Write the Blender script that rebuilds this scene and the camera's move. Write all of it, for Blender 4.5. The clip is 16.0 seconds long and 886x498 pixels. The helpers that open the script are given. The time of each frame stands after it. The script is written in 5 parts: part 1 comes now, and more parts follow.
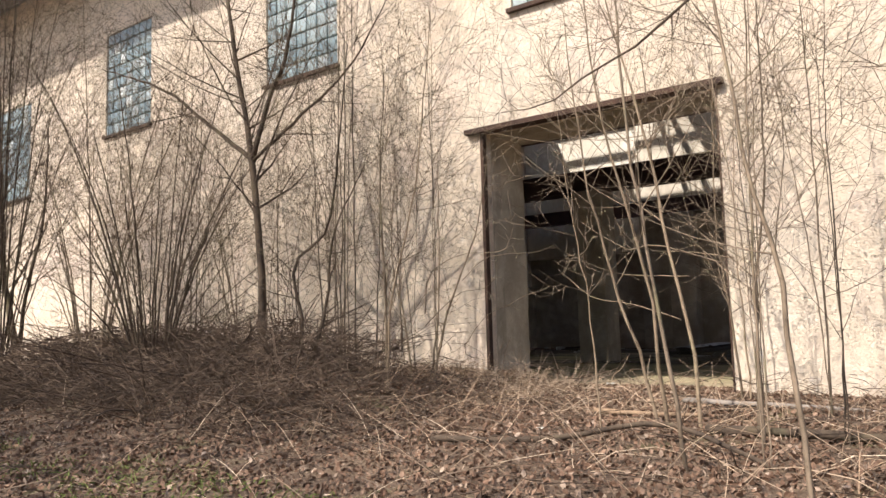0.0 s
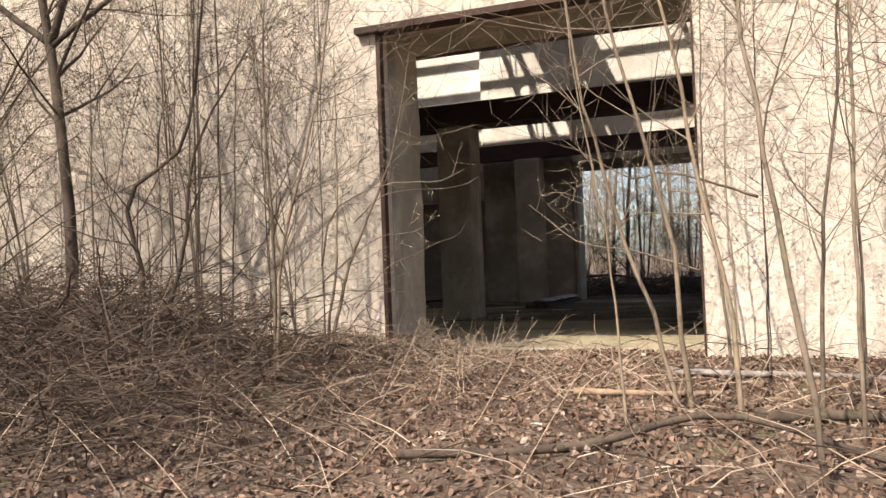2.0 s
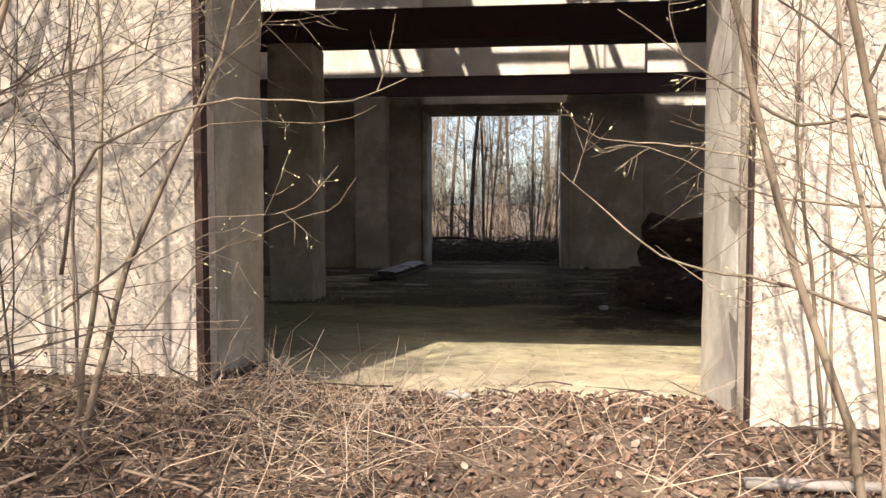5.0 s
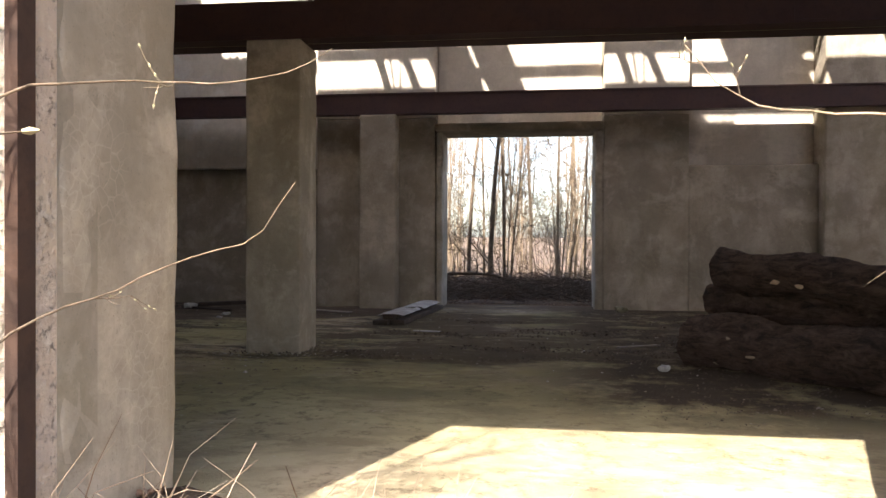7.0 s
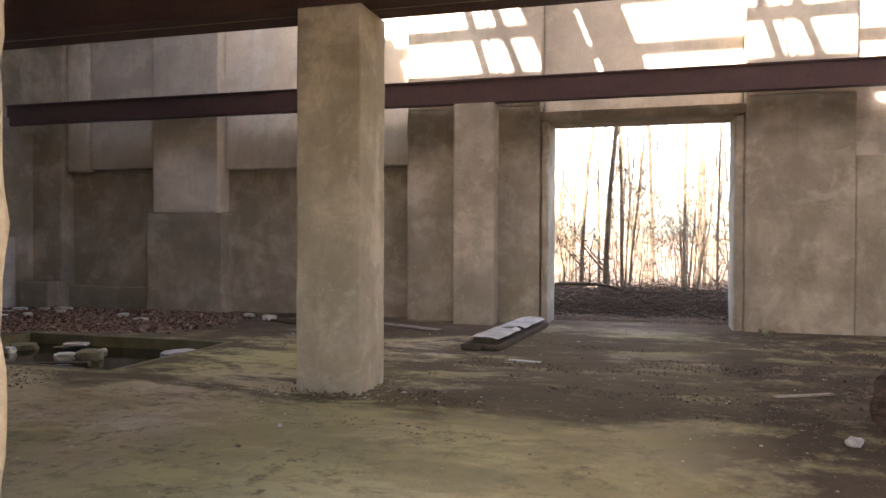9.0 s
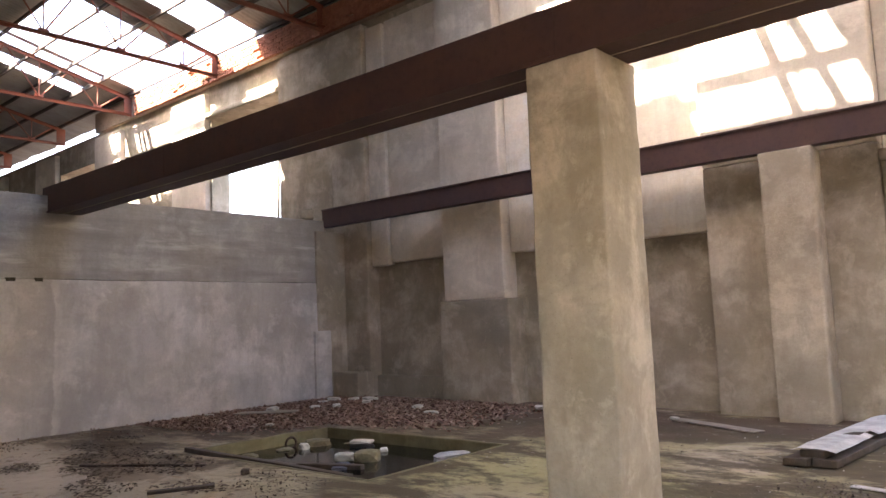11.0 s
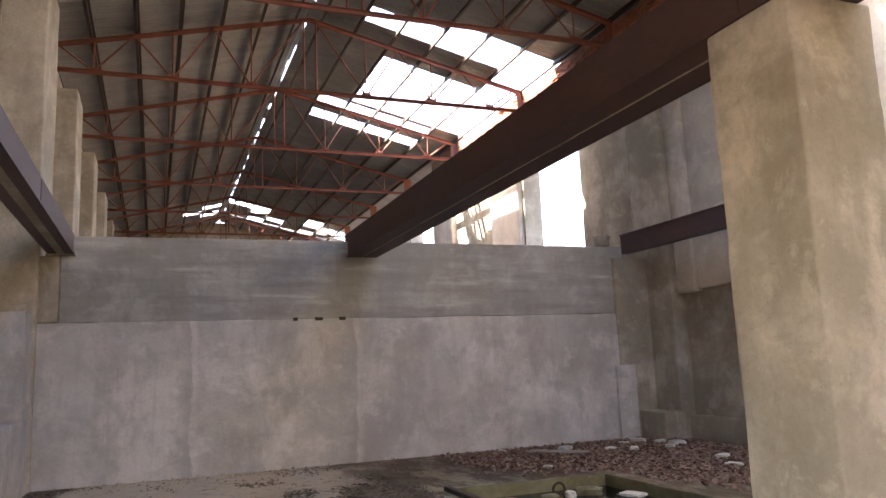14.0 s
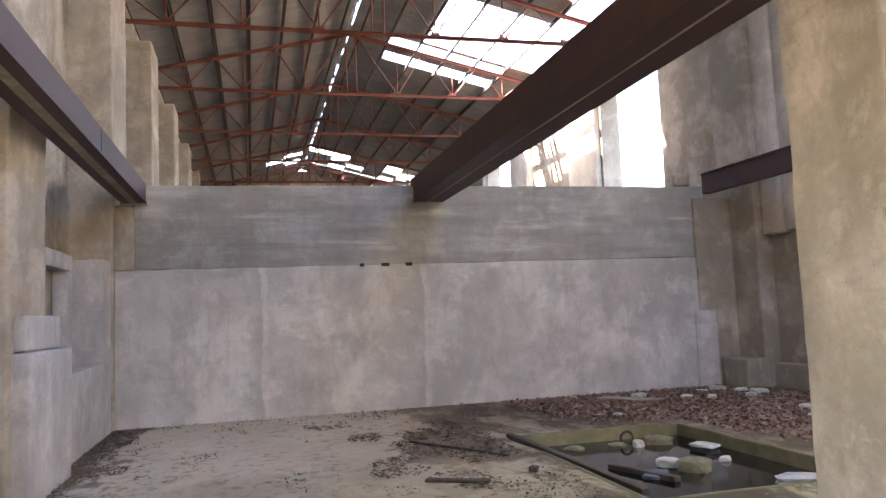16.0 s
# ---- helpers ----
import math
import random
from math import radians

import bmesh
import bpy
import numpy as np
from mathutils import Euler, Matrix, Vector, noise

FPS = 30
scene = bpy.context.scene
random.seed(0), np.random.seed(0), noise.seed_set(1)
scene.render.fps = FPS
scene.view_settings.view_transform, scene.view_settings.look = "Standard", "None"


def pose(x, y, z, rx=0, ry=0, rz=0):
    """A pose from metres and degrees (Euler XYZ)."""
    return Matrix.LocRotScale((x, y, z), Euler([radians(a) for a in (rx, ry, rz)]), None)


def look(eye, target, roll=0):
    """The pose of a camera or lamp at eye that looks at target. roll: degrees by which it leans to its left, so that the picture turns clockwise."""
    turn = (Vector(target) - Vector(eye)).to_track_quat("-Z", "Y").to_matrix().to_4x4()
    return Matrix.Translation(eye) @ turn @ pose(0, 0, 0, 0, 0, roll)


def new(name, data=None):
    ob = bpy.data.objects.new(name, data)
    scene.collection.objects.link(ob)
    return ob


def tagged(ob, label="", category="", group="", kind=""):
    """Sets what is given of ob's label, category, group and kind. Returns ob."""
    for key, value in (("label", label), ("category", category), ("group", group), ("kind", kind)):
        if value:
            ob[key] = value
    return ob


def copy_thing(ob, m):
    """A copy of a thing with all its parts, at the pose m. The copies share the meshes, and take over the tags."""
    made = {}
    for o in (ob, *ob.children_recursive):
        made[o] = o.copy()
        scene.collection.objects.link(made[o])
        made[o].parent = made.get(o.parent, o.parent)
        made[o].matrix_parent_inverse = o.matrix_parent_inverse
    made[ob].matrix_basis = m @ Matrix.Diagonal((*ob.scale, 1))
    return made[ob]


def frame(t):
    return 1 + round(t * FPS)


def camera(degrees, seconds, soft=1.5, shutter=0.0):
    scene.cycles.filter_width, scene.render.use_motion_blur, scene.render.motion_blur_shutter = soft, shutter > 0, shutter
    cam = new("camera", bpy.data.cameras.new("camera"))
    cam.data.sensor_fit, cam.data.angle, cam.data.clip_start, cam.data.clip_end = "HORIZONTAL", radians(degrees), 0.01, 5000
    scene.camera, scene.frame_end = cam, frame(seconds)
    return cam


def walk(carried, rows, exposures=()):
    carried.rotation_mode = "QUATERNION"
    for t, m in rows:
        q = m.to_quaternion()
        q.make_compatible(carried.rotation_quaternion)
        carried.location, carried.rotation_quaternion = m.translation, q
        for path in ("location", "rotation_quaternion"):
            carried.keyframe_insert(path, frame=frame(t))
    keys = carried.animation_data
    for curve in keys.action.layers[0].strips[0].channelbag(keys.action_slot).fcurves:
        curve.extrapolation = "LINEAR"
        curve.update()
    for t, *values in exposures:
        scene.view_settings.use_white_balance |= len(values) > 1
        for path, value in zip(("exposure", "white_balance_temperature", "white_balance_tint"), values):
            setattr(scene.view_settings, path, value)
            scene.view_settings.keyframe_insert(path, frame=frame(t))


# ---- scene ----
cam = camera(61.5, 16.0, soft=1.5)
PATH = [
    (0, (0.353, 0.428, 1.641), (-0.827, 2.03, 1.836), -1.6),
    (0.5, (-0.265, 0.736, 1.553), (-1.377, 2.389, 1.733), -0.7),
    (1, (-0.855, 1.012, 1.569), (-1.815, 2.762, 1.689), -1.3),
    (1.5, (-1.319, 1.379, 1.688), (-2.179, 3.183, 1.767), -2.4),
    (2, (-1.853, 1.733, 1.684), (-2.553, 3.606, 1.737), -2.1),
    (2.5, (-2.264, 2.253, 1.713), (-2.886, 4.153, 1.717), -1.4),
    (3, (-2.573, 2.632, 1.762), (-3.085, 4.565, 1.758), -0.9),
    (3.5, (-2.83, 3.075, 1.82), (-3.18, 5.044, 1.761), 0.3),
    (4, (-3.057, 3.588, 1.898), (-3.355, 5.565, 1.831), 0.0),
    (4.2, (-3.132, 3.788, 1.916), (-3.406, 5.769, 1.88), 0.0),
    (4.5, (-3.221, 4.139, 1.946), (-3.442, 6.126, 1.875), 0.2),
    (5, (-3.318, 4.684, 2.003), (-3.521, 6.671, 1.901), 0.0),
    (7.5, (-3.52, 7.297, 2.015), (-3.778, 9.28, 2.009), 0.3),
    (8, (-3.506, 7.862, 2.039), (-3.775, 9.844, 2.011), 0.3),
    (8.5, (-3.536, 8.228, 2.111), (-3.887, 10.197, 2.122), 0.2),
    (9, (-3.578, 8.649, 2.162), (-4.13, 10.571, 2.14), 0.3),
    (9.5, (-3.573, 9.046, 2.194), (-4.436, 10.847, 2.298), -1.1),
    (10, (-3.566, 9.351, 2.252), (-4.689, 11.0, 2.395), -1.0),
    (12.3, (-3.39, 11.1, 2.392), (-4.821, 12.468, 2.678), -1.6),
    (12.5, (-3.316, 11.219, 2.393), (-4.794, 12.53, 2.7), -0.7),
    (13, (-3.352, 11.501, 2.388), (-4.938, 12.669, 2.732), -1.0),
    (13.5, (-3.393, 11.71, 2.397), (-5.086, 12.712, 2.757), -2.1),
    (14, (-3.3, 11.863, 2.387), (-5.142, 12.582, 2.69), -2.4),
    (14.5, (-3.33, 11.956, 2.399), (-5.236, 12.502, 2.661), -2.7),
    (15, (-3.298, 12.028, 2.408), (-5.235, 12.47, 2.637), -3.3),
    (15.5, (-3.344, 12.096, 2.388), (-5.289, 12.519, 2.59), -3.0),
    (16, (-3.484, 12.285, 2.395), (-5.413, 12.785, 2.561), -2.4),
]
EXPOSURES = [(0, 0.68, 6620, 13), (3, 0.95, 6620, 13), (5, 1.14, 6680, 13), (7.5, 2.6, 6800, 15), (8.5, 3.3, 7200, 17), (10, 4.02, 7300, 18), (12.5, 4.26, 7100, 19), (13.5, 4.13, 7050, 18), (14.5, 4.47, 6900, 17), (15, 4.55, 6800, 16), (16, 4.68, 6550, 15)]
walk(cam, [(t, look(eye, target, roll)) for t, eye, target, roll in PATH], EXPOSURES)

# ---- world and sun ----
SUN = Vector((0.36, 1.0, -1.14)).normalized()
world = bpy.data.worlds.new("world")
scene.world = world
world.use_nodes = True
wn = world.node_tree.nodes
sky = wn.new("ShaderNodeTexSky")
sky.sky_type = "NISHITA"
sky.sun_disc = False
sky.sun_elevation = math.asin(-SUN.z)
sky.sun_rotation = math.atan2(-SUN.x, -SUN.y)
sky.dust_density = 2.5
wn["Background"].inputs[1].default_value = 0.15
world.node_tree.links.new(sky.outputs[0], wn["Background"].inputs[0])
sun = new("sun", bpy.data.lights.new("sun", "SUN"))
sun.data.energy = 5.0
sun.data.angle = radians(0.55)
sun.data.color = (1.0, 0.945, 0.86)
sun.matrix_world = look((0, 0, 30), Vector((0, 0, 30)) + SUN)


# ---- materials ----
class Nodes:
    """A short way to write node materials."""

    def __init__(self, name, rough=0.9, metal=0.0, spec=0.3):
        self.mat = bpy.data.materials.new(name)
        self.mat.use_nodes = True
        self.t = self.mat.node_tree
        self.b = self.t.nodes["Principled BSDF"]
        self.b.inputs["Roughness"].default_value = rough
        self.b.inputs["Metallic"].default_value = metal
        self.b.inputs["Specular IOR Level"].default_value = spec
        self.tc = self.t.nodes.new("ShaderNodeNewGeometry")
        self.pos = self.tc.outputs["Position"]

    def set(self, socket, value):
        if isinstance(value, bpy.types.NodeSocket):
            self.t.links.new(value, socket)
        else:
            socket.default_value = value

    def scaled(self, s, vec=None):
        n = self.t.nodes.new("ShaderNodeVectorMath")
        n.operation = "MULTIPLY"
        self.set(n.inputs[0], vec or self.pos)
        n.inputs[1].default_value = s
        return n.outputs[0]

    def noise(self, scale, detail=5, rough=0.6, vec=None, distort=0.0):
        n = self.t.nodes.new("ShaderNodeTexNoise")
        self.set(n.inputs["Vector"], vec or self.pos)
        n.inputs["Scale"].default_value = scale
        n.inputs["Detail"].default_value = detail
        n.inputs["Roughness"].default_value = rough
        n.inputs["Distortion"].default_value = distort
        return n.outputs["Fac"]

    def voronoi(self, scale, feature="DISTANCE_TO_EDGE", vec=None):
        n = self.t.nodes.new("ShaderNodeTexVoronoi")
        n.feature = feature
        self.set(n.inputs["Vector"], vec or self.pos)
        n.inputs["Scale"].default_value = scale
        return n.outputs["Distance"]

    def ramp(self, fac, stops):
        n = self.t.nodes.new("ShaderNodeValToRGB")
        self.set(n.inputs[0], fac)
        e = n.color_ramp.elements
        while len(e) < len(stops):
            e.new(0.5)
        for el, (p, c) in zip(e, stops):
            el.position = p
            el.color = (c, c, c, 1) if isinstance(c, (int, float)) else (*c, 1)
        return n.outputs[0]

    def mix(self, fac, a, b, mode="MIX"):
        n = self.t.nodes.new("ShaderNodeMix")
        n.data_type, n.blend_type = "RGBA", mode
        self.set(n.inputs[0], fac)
        for sock, v in ((n.inputs[6], a), (n.inputs[7], b)):
            self.set(sock, (*v, 1) if isinstance(v, tuple) else v)
        return n.outputs[2]

    def math(self, op, a, b=0.0):
        n = self.t.nodes.new("ShaderNodeMath")
        n.operation = op
        self.set(n.inputs[0], a)
        self.set(n.inputs[1], b)
        return n.outputs[0]

    def axis(self, i, vec=None):
        n = self.t.nodes.new("ShaderNodeSeparateXYZ")
        self.set(n.inputs[0], vec or self.pos)
        return n.outputs[i]

    def rnd(self):
        n = self.t.nodes.new("ShaderNodeObjectInfo")
        return n.outputs["Random"]

    def island(self):
        return self.tc.outputs["Random Per Island"]

    def done(self, colour, height=None, strength=0.3, dist=0.02, rough=None):
        self.set(self.b.inputs["Base Color"], (*colour, 1) if isinstance(colour, tuple) else colour)
        if rough is not None:
            self.set(self.b.inputs["Roughness"], rough)
        if height is not None:
            n = self.t.nodes.new("ShaderNodeBump")
            n.inputs["Strength"].default_value = strength
            n.inputs["Distance"].default_value = dist
            self.set(n.inputs["Height"], height)
            self.t.links.new(n.outputs[0], self.b.inputs["Normal"])
        return self.mat


def mat_facade():
    m = Nodes("facade_plaster", 0.95)
    big = m.noise(0.45, 6, 0.65)
    col = m.ramp(big, [(0.3, (0.62, 0.52, 0.40)), (0.5, (0.76, 0.645, 0.505)), (0.72, (0.80, 0.70, 0.575))])
    pink = m.ramp(m.noise(1.1, 5, 0.6), [(0.5, 0.0), (0.68, 0.5)])
    col = m.mix(pink, col, (0.70, 0.56, 0.48))
    streak = m.ramp(m.noise(1.2, 5, 0.7, m.scaled((1.6, 1.6, 0.22))), [(0.48, 0.0), (0.78, 0.5)])
    col = m.mix(streak, col, (0.47, 0.40, 0.33))
    flake = m.ramp(m.noise(5.5, 7, 0.75), [(0.57, 0.0), (0.61, 0.55)])
    col = m.mix(flake, col, (0.60, 0.53, 0.46))
    chip = m.ramp(m.noise(13, 6, 0.8, None, 0.4), [(0.60, 0.0), (0.635, 0.8)])
    chip = m.math("MULTIPLY", chip, m.ramp(m.noise(1.3, 5, 0.65), [(0.42, 0.2), (0.58, 1.0)]))
    col = m.mix(chip, col, (0.33, 0.275, 0.225))
    lite = m.ramp(m.noise(7.0, 7, 0.78, None, 0.3), [(0.56, 0.0), (0.60, 0.6)])
    col = m.mix(lite, col, (0.80, 0.72, 0.61))
    pock = m.ramp(m.noise(30, 4, 0.75), [(0.56, 0.0), (0.64, 0.8)])
    pock = m.math("MULTIPLY", pock, m.ramp(m.noise(2.3, 4, 0.6), [(0.38, 0.15), (0.6, 1.0)]))
    col = m.mix(pock, col, (0.27, 0.225, 0.18))
    grain = m.noise(60, 4, 0.7)
    h = m.math("ADD", m.math("MULTIPLY", grain, 0.5), m.math("MULTIPLY", m.noise(9, 6, 0.75), 1.2))
    h = m.math("SUBTRACT", h, m.math("ADD", m.math("MULTIPLY", m.math("MAXIMUM", pock, chip), 0.8), m.math("MULTIPLY", flake, 0.35)))
    return m.done(col, h, 1.0, 0.035)


def mat_concrete(name, light, mid, dark, moss=0.0, crack=0.0, boards=False, damp=0.6, stain=0.5, patch=2.6, joints=()):
    m = Nodes(name, 0.92)
    a = m.noise(0.7, 8, 0.68, distort=0.25)
    col = m.ramp(a, [(0.32, dark), (0.48, mid), (0.62, light)])
    wet = m.ramp(m.noise(0.85, 8, 0.62, m.scaled((0.8, 0.8, 1.0)), 0.3), [(0.45, 0.0), (0.54, damp * 0.7), (0.66, damp)])
    col = m.mix(wet, col, tuple(0.55 * c for c in mid))
    lime = m.ramp(m.noise(1.0, 8, 0.66, m.scaled((0.8, 0.8, 1.1)), 0.25), [(0.52, 0.0), (0.59, 0.45), (0.72, 0.7)])
    col = m.mix(lime, col, tuple(min(0.8, 1.22 * c) for c in light))
    streak = m.ramp(m.noise(2.2, 5, 0.7, m.scaled((2.0, 2.0, 0.16))), [(0.5, 0.0), (0.8, 0.5)])
    col = m.mix(streak, col, tuple(0.68 * c for c in mid))
    drip = m.ramp(m.noise(1.5, 8, 0.7, m.scaled((1.1, 1.1, 0.6)), 0.2), [(0.49, 0.0), (0.60, stain * 0.85), (0.74, stain * 0.7)])
    col = m.mix(drip, col, tuple(0.6 * c for c in mid))
    bald = m.ramp(m.noise(patch, 8, 0.68, m.scaled((1.0, 1.0, 0.8)), 0.4), [(0.565, 0.0), (0.62, stain * 0.45)])
    col = m.mix(bald, col, tuple(min(0.8, 1.15 * c) for c in light))
    fine = m.noise(22, 5, 0.7)
    col = m.mix(m.ramp(fine, [(0.35, 0.16), (0.6, 0.0)]), col, tuple(0.6 * c for c in dark))
    speck = m.ramp(m.noise(75, 3, 0.6), [(0.62, 0.0), (0.7, 0.45)])
    col = m.mix(speck, col, tuple(0.5 * c for c in dark))
    if moss:
        g = m.ramp(m.noise(0.8, 5, 0.6), [(0.45, 0.0), (0.65, moss)])
        col = m.mix(g, col, (0.24, 0.225, 0.095))
        low = m.ramp(m.math("ADD", m.axis(2), m.math("MULTIPLY", m.noise(2.0, 4), 0.8)), [(1.15, 0.75), (1.6, 0.0)])
        col = m.mix(m.math("MULTIPLY", low, moss), col, (0.17, 0.17, 0.06))
    h = m.math("ADD", m.math("MULTIPLY", fine, 0.35), m.noise(3.5, 6, 0.65))
    for y in joints:
        # a cast joint: a ragged pale ridge with a damp border beside it
        off = m.math("ADD", m.math("SUBTRACT", m.axis(1), y - 0.5), m.math("MULTIPLY", m.math("SUBTRACT", m.noise(1.3, 8, 0.72), 0.5), 0.34))
        col = m.mix(m.ramp(off, [(0.25, 0.0), (0.46, 0.5), (0.49, 0.0)]), col, tuple(0.62 * c for c in mid))
        ridge = m.ramp(off, [(0.485, 0.0), (0.5, 0.4), (0.56, 0.25), (0.62, 0.0)])
        ridge = m.math("MULTIPLY", ridge, m.ramp(m.noise(1.7, 5, 0.6), [(0.42, 0.0), (0.6, 1.0)]))
        col = m.mix(ridge, col, tuple(min(0.8, 1.2 * c) for c in light))
        h = m.math("ADD", h, m.math("MULTIPLY", ridge, 0.3))
    if crack:
        warp = m.mix(0.25, m.pos, m.noise(2.0, 3), "ADD")
        v = m.ramp(m.voronoi(15.0, vec=warp), [(0.0, 0.8), (0.06, 0.0)])
        v = m.math("MULTIPLY", v, m.ramp(m.noise(1.4, 3), [(0.42, 0.0), (0.58, crack)]))
        col = m.mix(v, col, tuple(min(0.8, 1.3 * c) for c in light))
        h = m.math("ADD", h, m.math("MULTIPLY", v, 0.25))
    if boards:
        w = m.ramp(m.math("FRACT", m.math("MULTIPLY", m.axis(2), 5.2)), [(0.0, 0.0), (0.06, 1.0), (0.94, 1.0), (1.0, 0.0)])
        lane = m.noise(1.0, 4, 0.55, m.scaled((0.6, 0.6, 5.2)))
        col = m.mix(m.ramp(lane, [(0.48, 0.0), (0.66, 0.55)]), col, tuple(0.62 * c for c in mid))
        col = m.mix(m.ramp(lane, [(0.28, 0.7), (0.42, 0.0)]), col, tuple(1.3 * c for c in light))
        h = m.math("ADD", h, m.math("MULTIPLY", w, 0.2))
    return m.done(col, h, 0.32, 0.025)


def mat_floor():
    m = Nodes("mossy_floor", 0.95, 0.0, 0.06)
    a = m.noise(0.6, 8, 0.66, distort=0.2)
    col = m.ramp(a, [(0.3, (0.22, 0.18, 0.13)), (0.5, (0.33, 0.275, 0.20)), (0.68, (0.46, 0.39, 0.30))])
    right = m.ramp(m.math("MULTIPLY", m.math("ADD", m.axis(0), 15.0), 0.1), [(0.2, 0.12), (0.62, 1.0)])
    moss = m.ramp(m.noise(0.5, 8, 0.62), [(0.36, 0.0), (0.55, 0.8)])
    col = m.mix(m.math("MULTIPLY", moss, right), col, (0.30, 0.272, 0.135))
    clean = m.math("MULTIPLY", m.ramp(m.math("MULTIPLY", m.math("ADD", m.axis(0), 17.0), 0.1), [(0.45, 1.0), (0.8, 0.0)]), m.ramp(m.math("MULTIPLY", m.math("SUBTRACT", m.axis(1), 10.0), 0.1), [(0.42, 1.0), (0.56, 0.0)]))
    col = m.mix(m.math("MULTIPLY", clean, 0.9), col, (0.60, 0.525, 0.43))
    # pale yellow concrete near the gate, lifted to paint in the sun's brightness
    sunlit_pale = m.ramp(m.math("MULTIPLY", m.math("SUBTRACT", m.axis(1), 9.0), 0.2), [(0.1, 0.9), (0.85, 0.0)])
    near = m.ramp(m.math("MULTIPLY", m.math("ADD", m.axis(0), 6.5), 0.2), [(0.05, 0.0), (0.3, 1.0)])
    col = m.mix(m.math("MULTIPLY", m.math("MULTIPLY", sunlit_pale, near), 0.9), col, (0.56, 0.475, 0.32))
    edge = m.math("ADD", m.axis(1), m.math("MULTIPLY", m.math("SUBTRACT", m.noise(1.1, 7, 0.7), 0.5), 1.6))
    south = m.ramp(m.math("MULTIPLY", m.math("SUBTRACT", edge, 11.0), 0.1), [(0.34, 0.3), (0.40, 1.0)])
    dirt = m.ramp(m.noise(0.8, 8, 0.7, m.scaled((0.6, 1.2, 1.0)), 0.3), [(0.45, 0.0), (0.53, 0.8), (0.75, 0.95)])
    dirt = m.math("MULTIPLY", m.math("MULTIPLY", dirt, south), m.math("SUBTRACT", 1.0, m.math("MULTIPLY", clean, 0.6)))
    east = m.ramp(m.math("MULTIPLY", m.math("ADD", m.axis(0), 7.0), 0.2), [(0.1, 0.0), (0.6, 1.0)])
    mid = m.ramp(m.math("MULTIPLY", m.math("SUBTRACT", edge, 12.0), 0.1), [(0.27, 0.0), (0.31, 1.0), (0.5, 0.75), (0.85, 0.1)])
    swath = m.math("MULTIPLY", m.math("MULTIPLY", east, mid), m.ramp(m.noise(1.6, 8, 0.7, m.scaled((0.5, 1.3, 1.0))), [(0.36, 0.3), (0.50, 0.95)]))
    piled = m.math("MULTIPLY", m.ramp(m.math("MULTIPLY", m.math("ADD", m.axis(0), 4.3), 0.3), [(0.1, 0.0), (0.5, 0.97)]), m.ramp(m.noise(1.3, 7, 0.7), [(0.36, 0.2), (0.5, 1.0)]))
    dirt = m.math("MAXIMUM", m.math("MAXIMUM", dirt, swath), m.math("MULTIPLY", piled, m.ramp(m.math("MULTIPLY", m.math("SUBTRACT", m.axis(1), 11.0), 0.2), [(0.15, 0.0), (0.4, 1.0)])))
    col = m.mix(dirt, col, (0.055, 0.041, 0.031))
    fine = m.ramp(m.noise(6, 8, 0.8), [(0.52, 0.0), (0.62, 0.75)])
    col = m.mix(m.math("MULTIPLY", fine, m.ramp(m.noise(0.7, 4), [(0.4, 0.15), (0.6, 1.0)])), col, (0.085, 0.068, 0.048))
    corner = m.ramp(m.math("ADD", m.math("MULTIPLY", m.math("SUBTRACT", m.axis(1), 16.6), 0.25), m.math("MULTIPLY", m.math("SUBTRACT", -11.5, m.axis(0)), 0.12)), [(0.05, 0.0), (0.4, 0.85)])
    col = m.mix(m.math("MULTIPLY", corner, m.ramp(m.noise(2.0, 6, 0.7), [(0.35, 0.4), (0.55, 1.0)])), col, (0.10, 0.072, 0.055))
    band = m.ramp(m.noise(0.9, 8, 0.72, m.scaled((0.6, 1.25, 1.0)), 0.25), [(0.525, 0.0), (0.555, 0.7), (0.7, 0.9)])
    band = m.math("MULTIPLY", m.math("MULTIPLY", band, south), m.math("SUBTRACT", 1.0, m.math("MULTIPLY", clean, 0.8)))
    col = m.mix(band, col, (0.085, 0.07, 0.048))
    # crumbled dirt beside the pit and along the front infill wall
    px = m.math("MULTIPLY", m.math("ADD", m.axis(0), 12.7), 0.55)
    py = m.math("MULTIPLY", m.math("SUBTRACT", m.axis(1), 14.7), 1.05)
    near_pit = m.math("SUBTRACT", 1.0, m.math("SQRT", m.math("ADD", m.math("MULTIPLY", px, px), m.math("MULTIPLY", py, py))))
    foot = m.math("MULTIPLY", m.math("SUBTRACT", 10.75, m.axis(1)), 1.1)
    spread = m.math("ADD", m.math("MAXIMUM", near_pit, foot), m.math("MULTIPLY", m.math("SUBTRACT", m.noise(2.1, 8, 0.72, m.scaled((0.8, 1.3, 1.0)), 0.3), 0.5), 2.4))
    col = m.mix(m.math("MULTIPLY", m.ramp(spread, [(0.18, 0.0), (0.32, 0.75), (0.8, 0.9)]), clean), col, (0.15, 0.118, 0.09))
    pale = m.ramp(m.noise(11, 6, 0.7), [(0.64, 0.0), (0.7, 0.5)])
    col = m.mix(pale, col, (0.50, 0.46, 0.38))
    rust = m.math("MULTIPLY", m.ramp(m.math("FRACT", m.math("MULTIPLY", m.axis(1), 0.72)), [(0.0, 0.0), (0.47, 0.0), (0.5, 1.0), (0.53, 0.0)]),
                  m.ramp(m.noise(3.0, 4), [(0.5, 0.0), (0.62, 0.45)]))
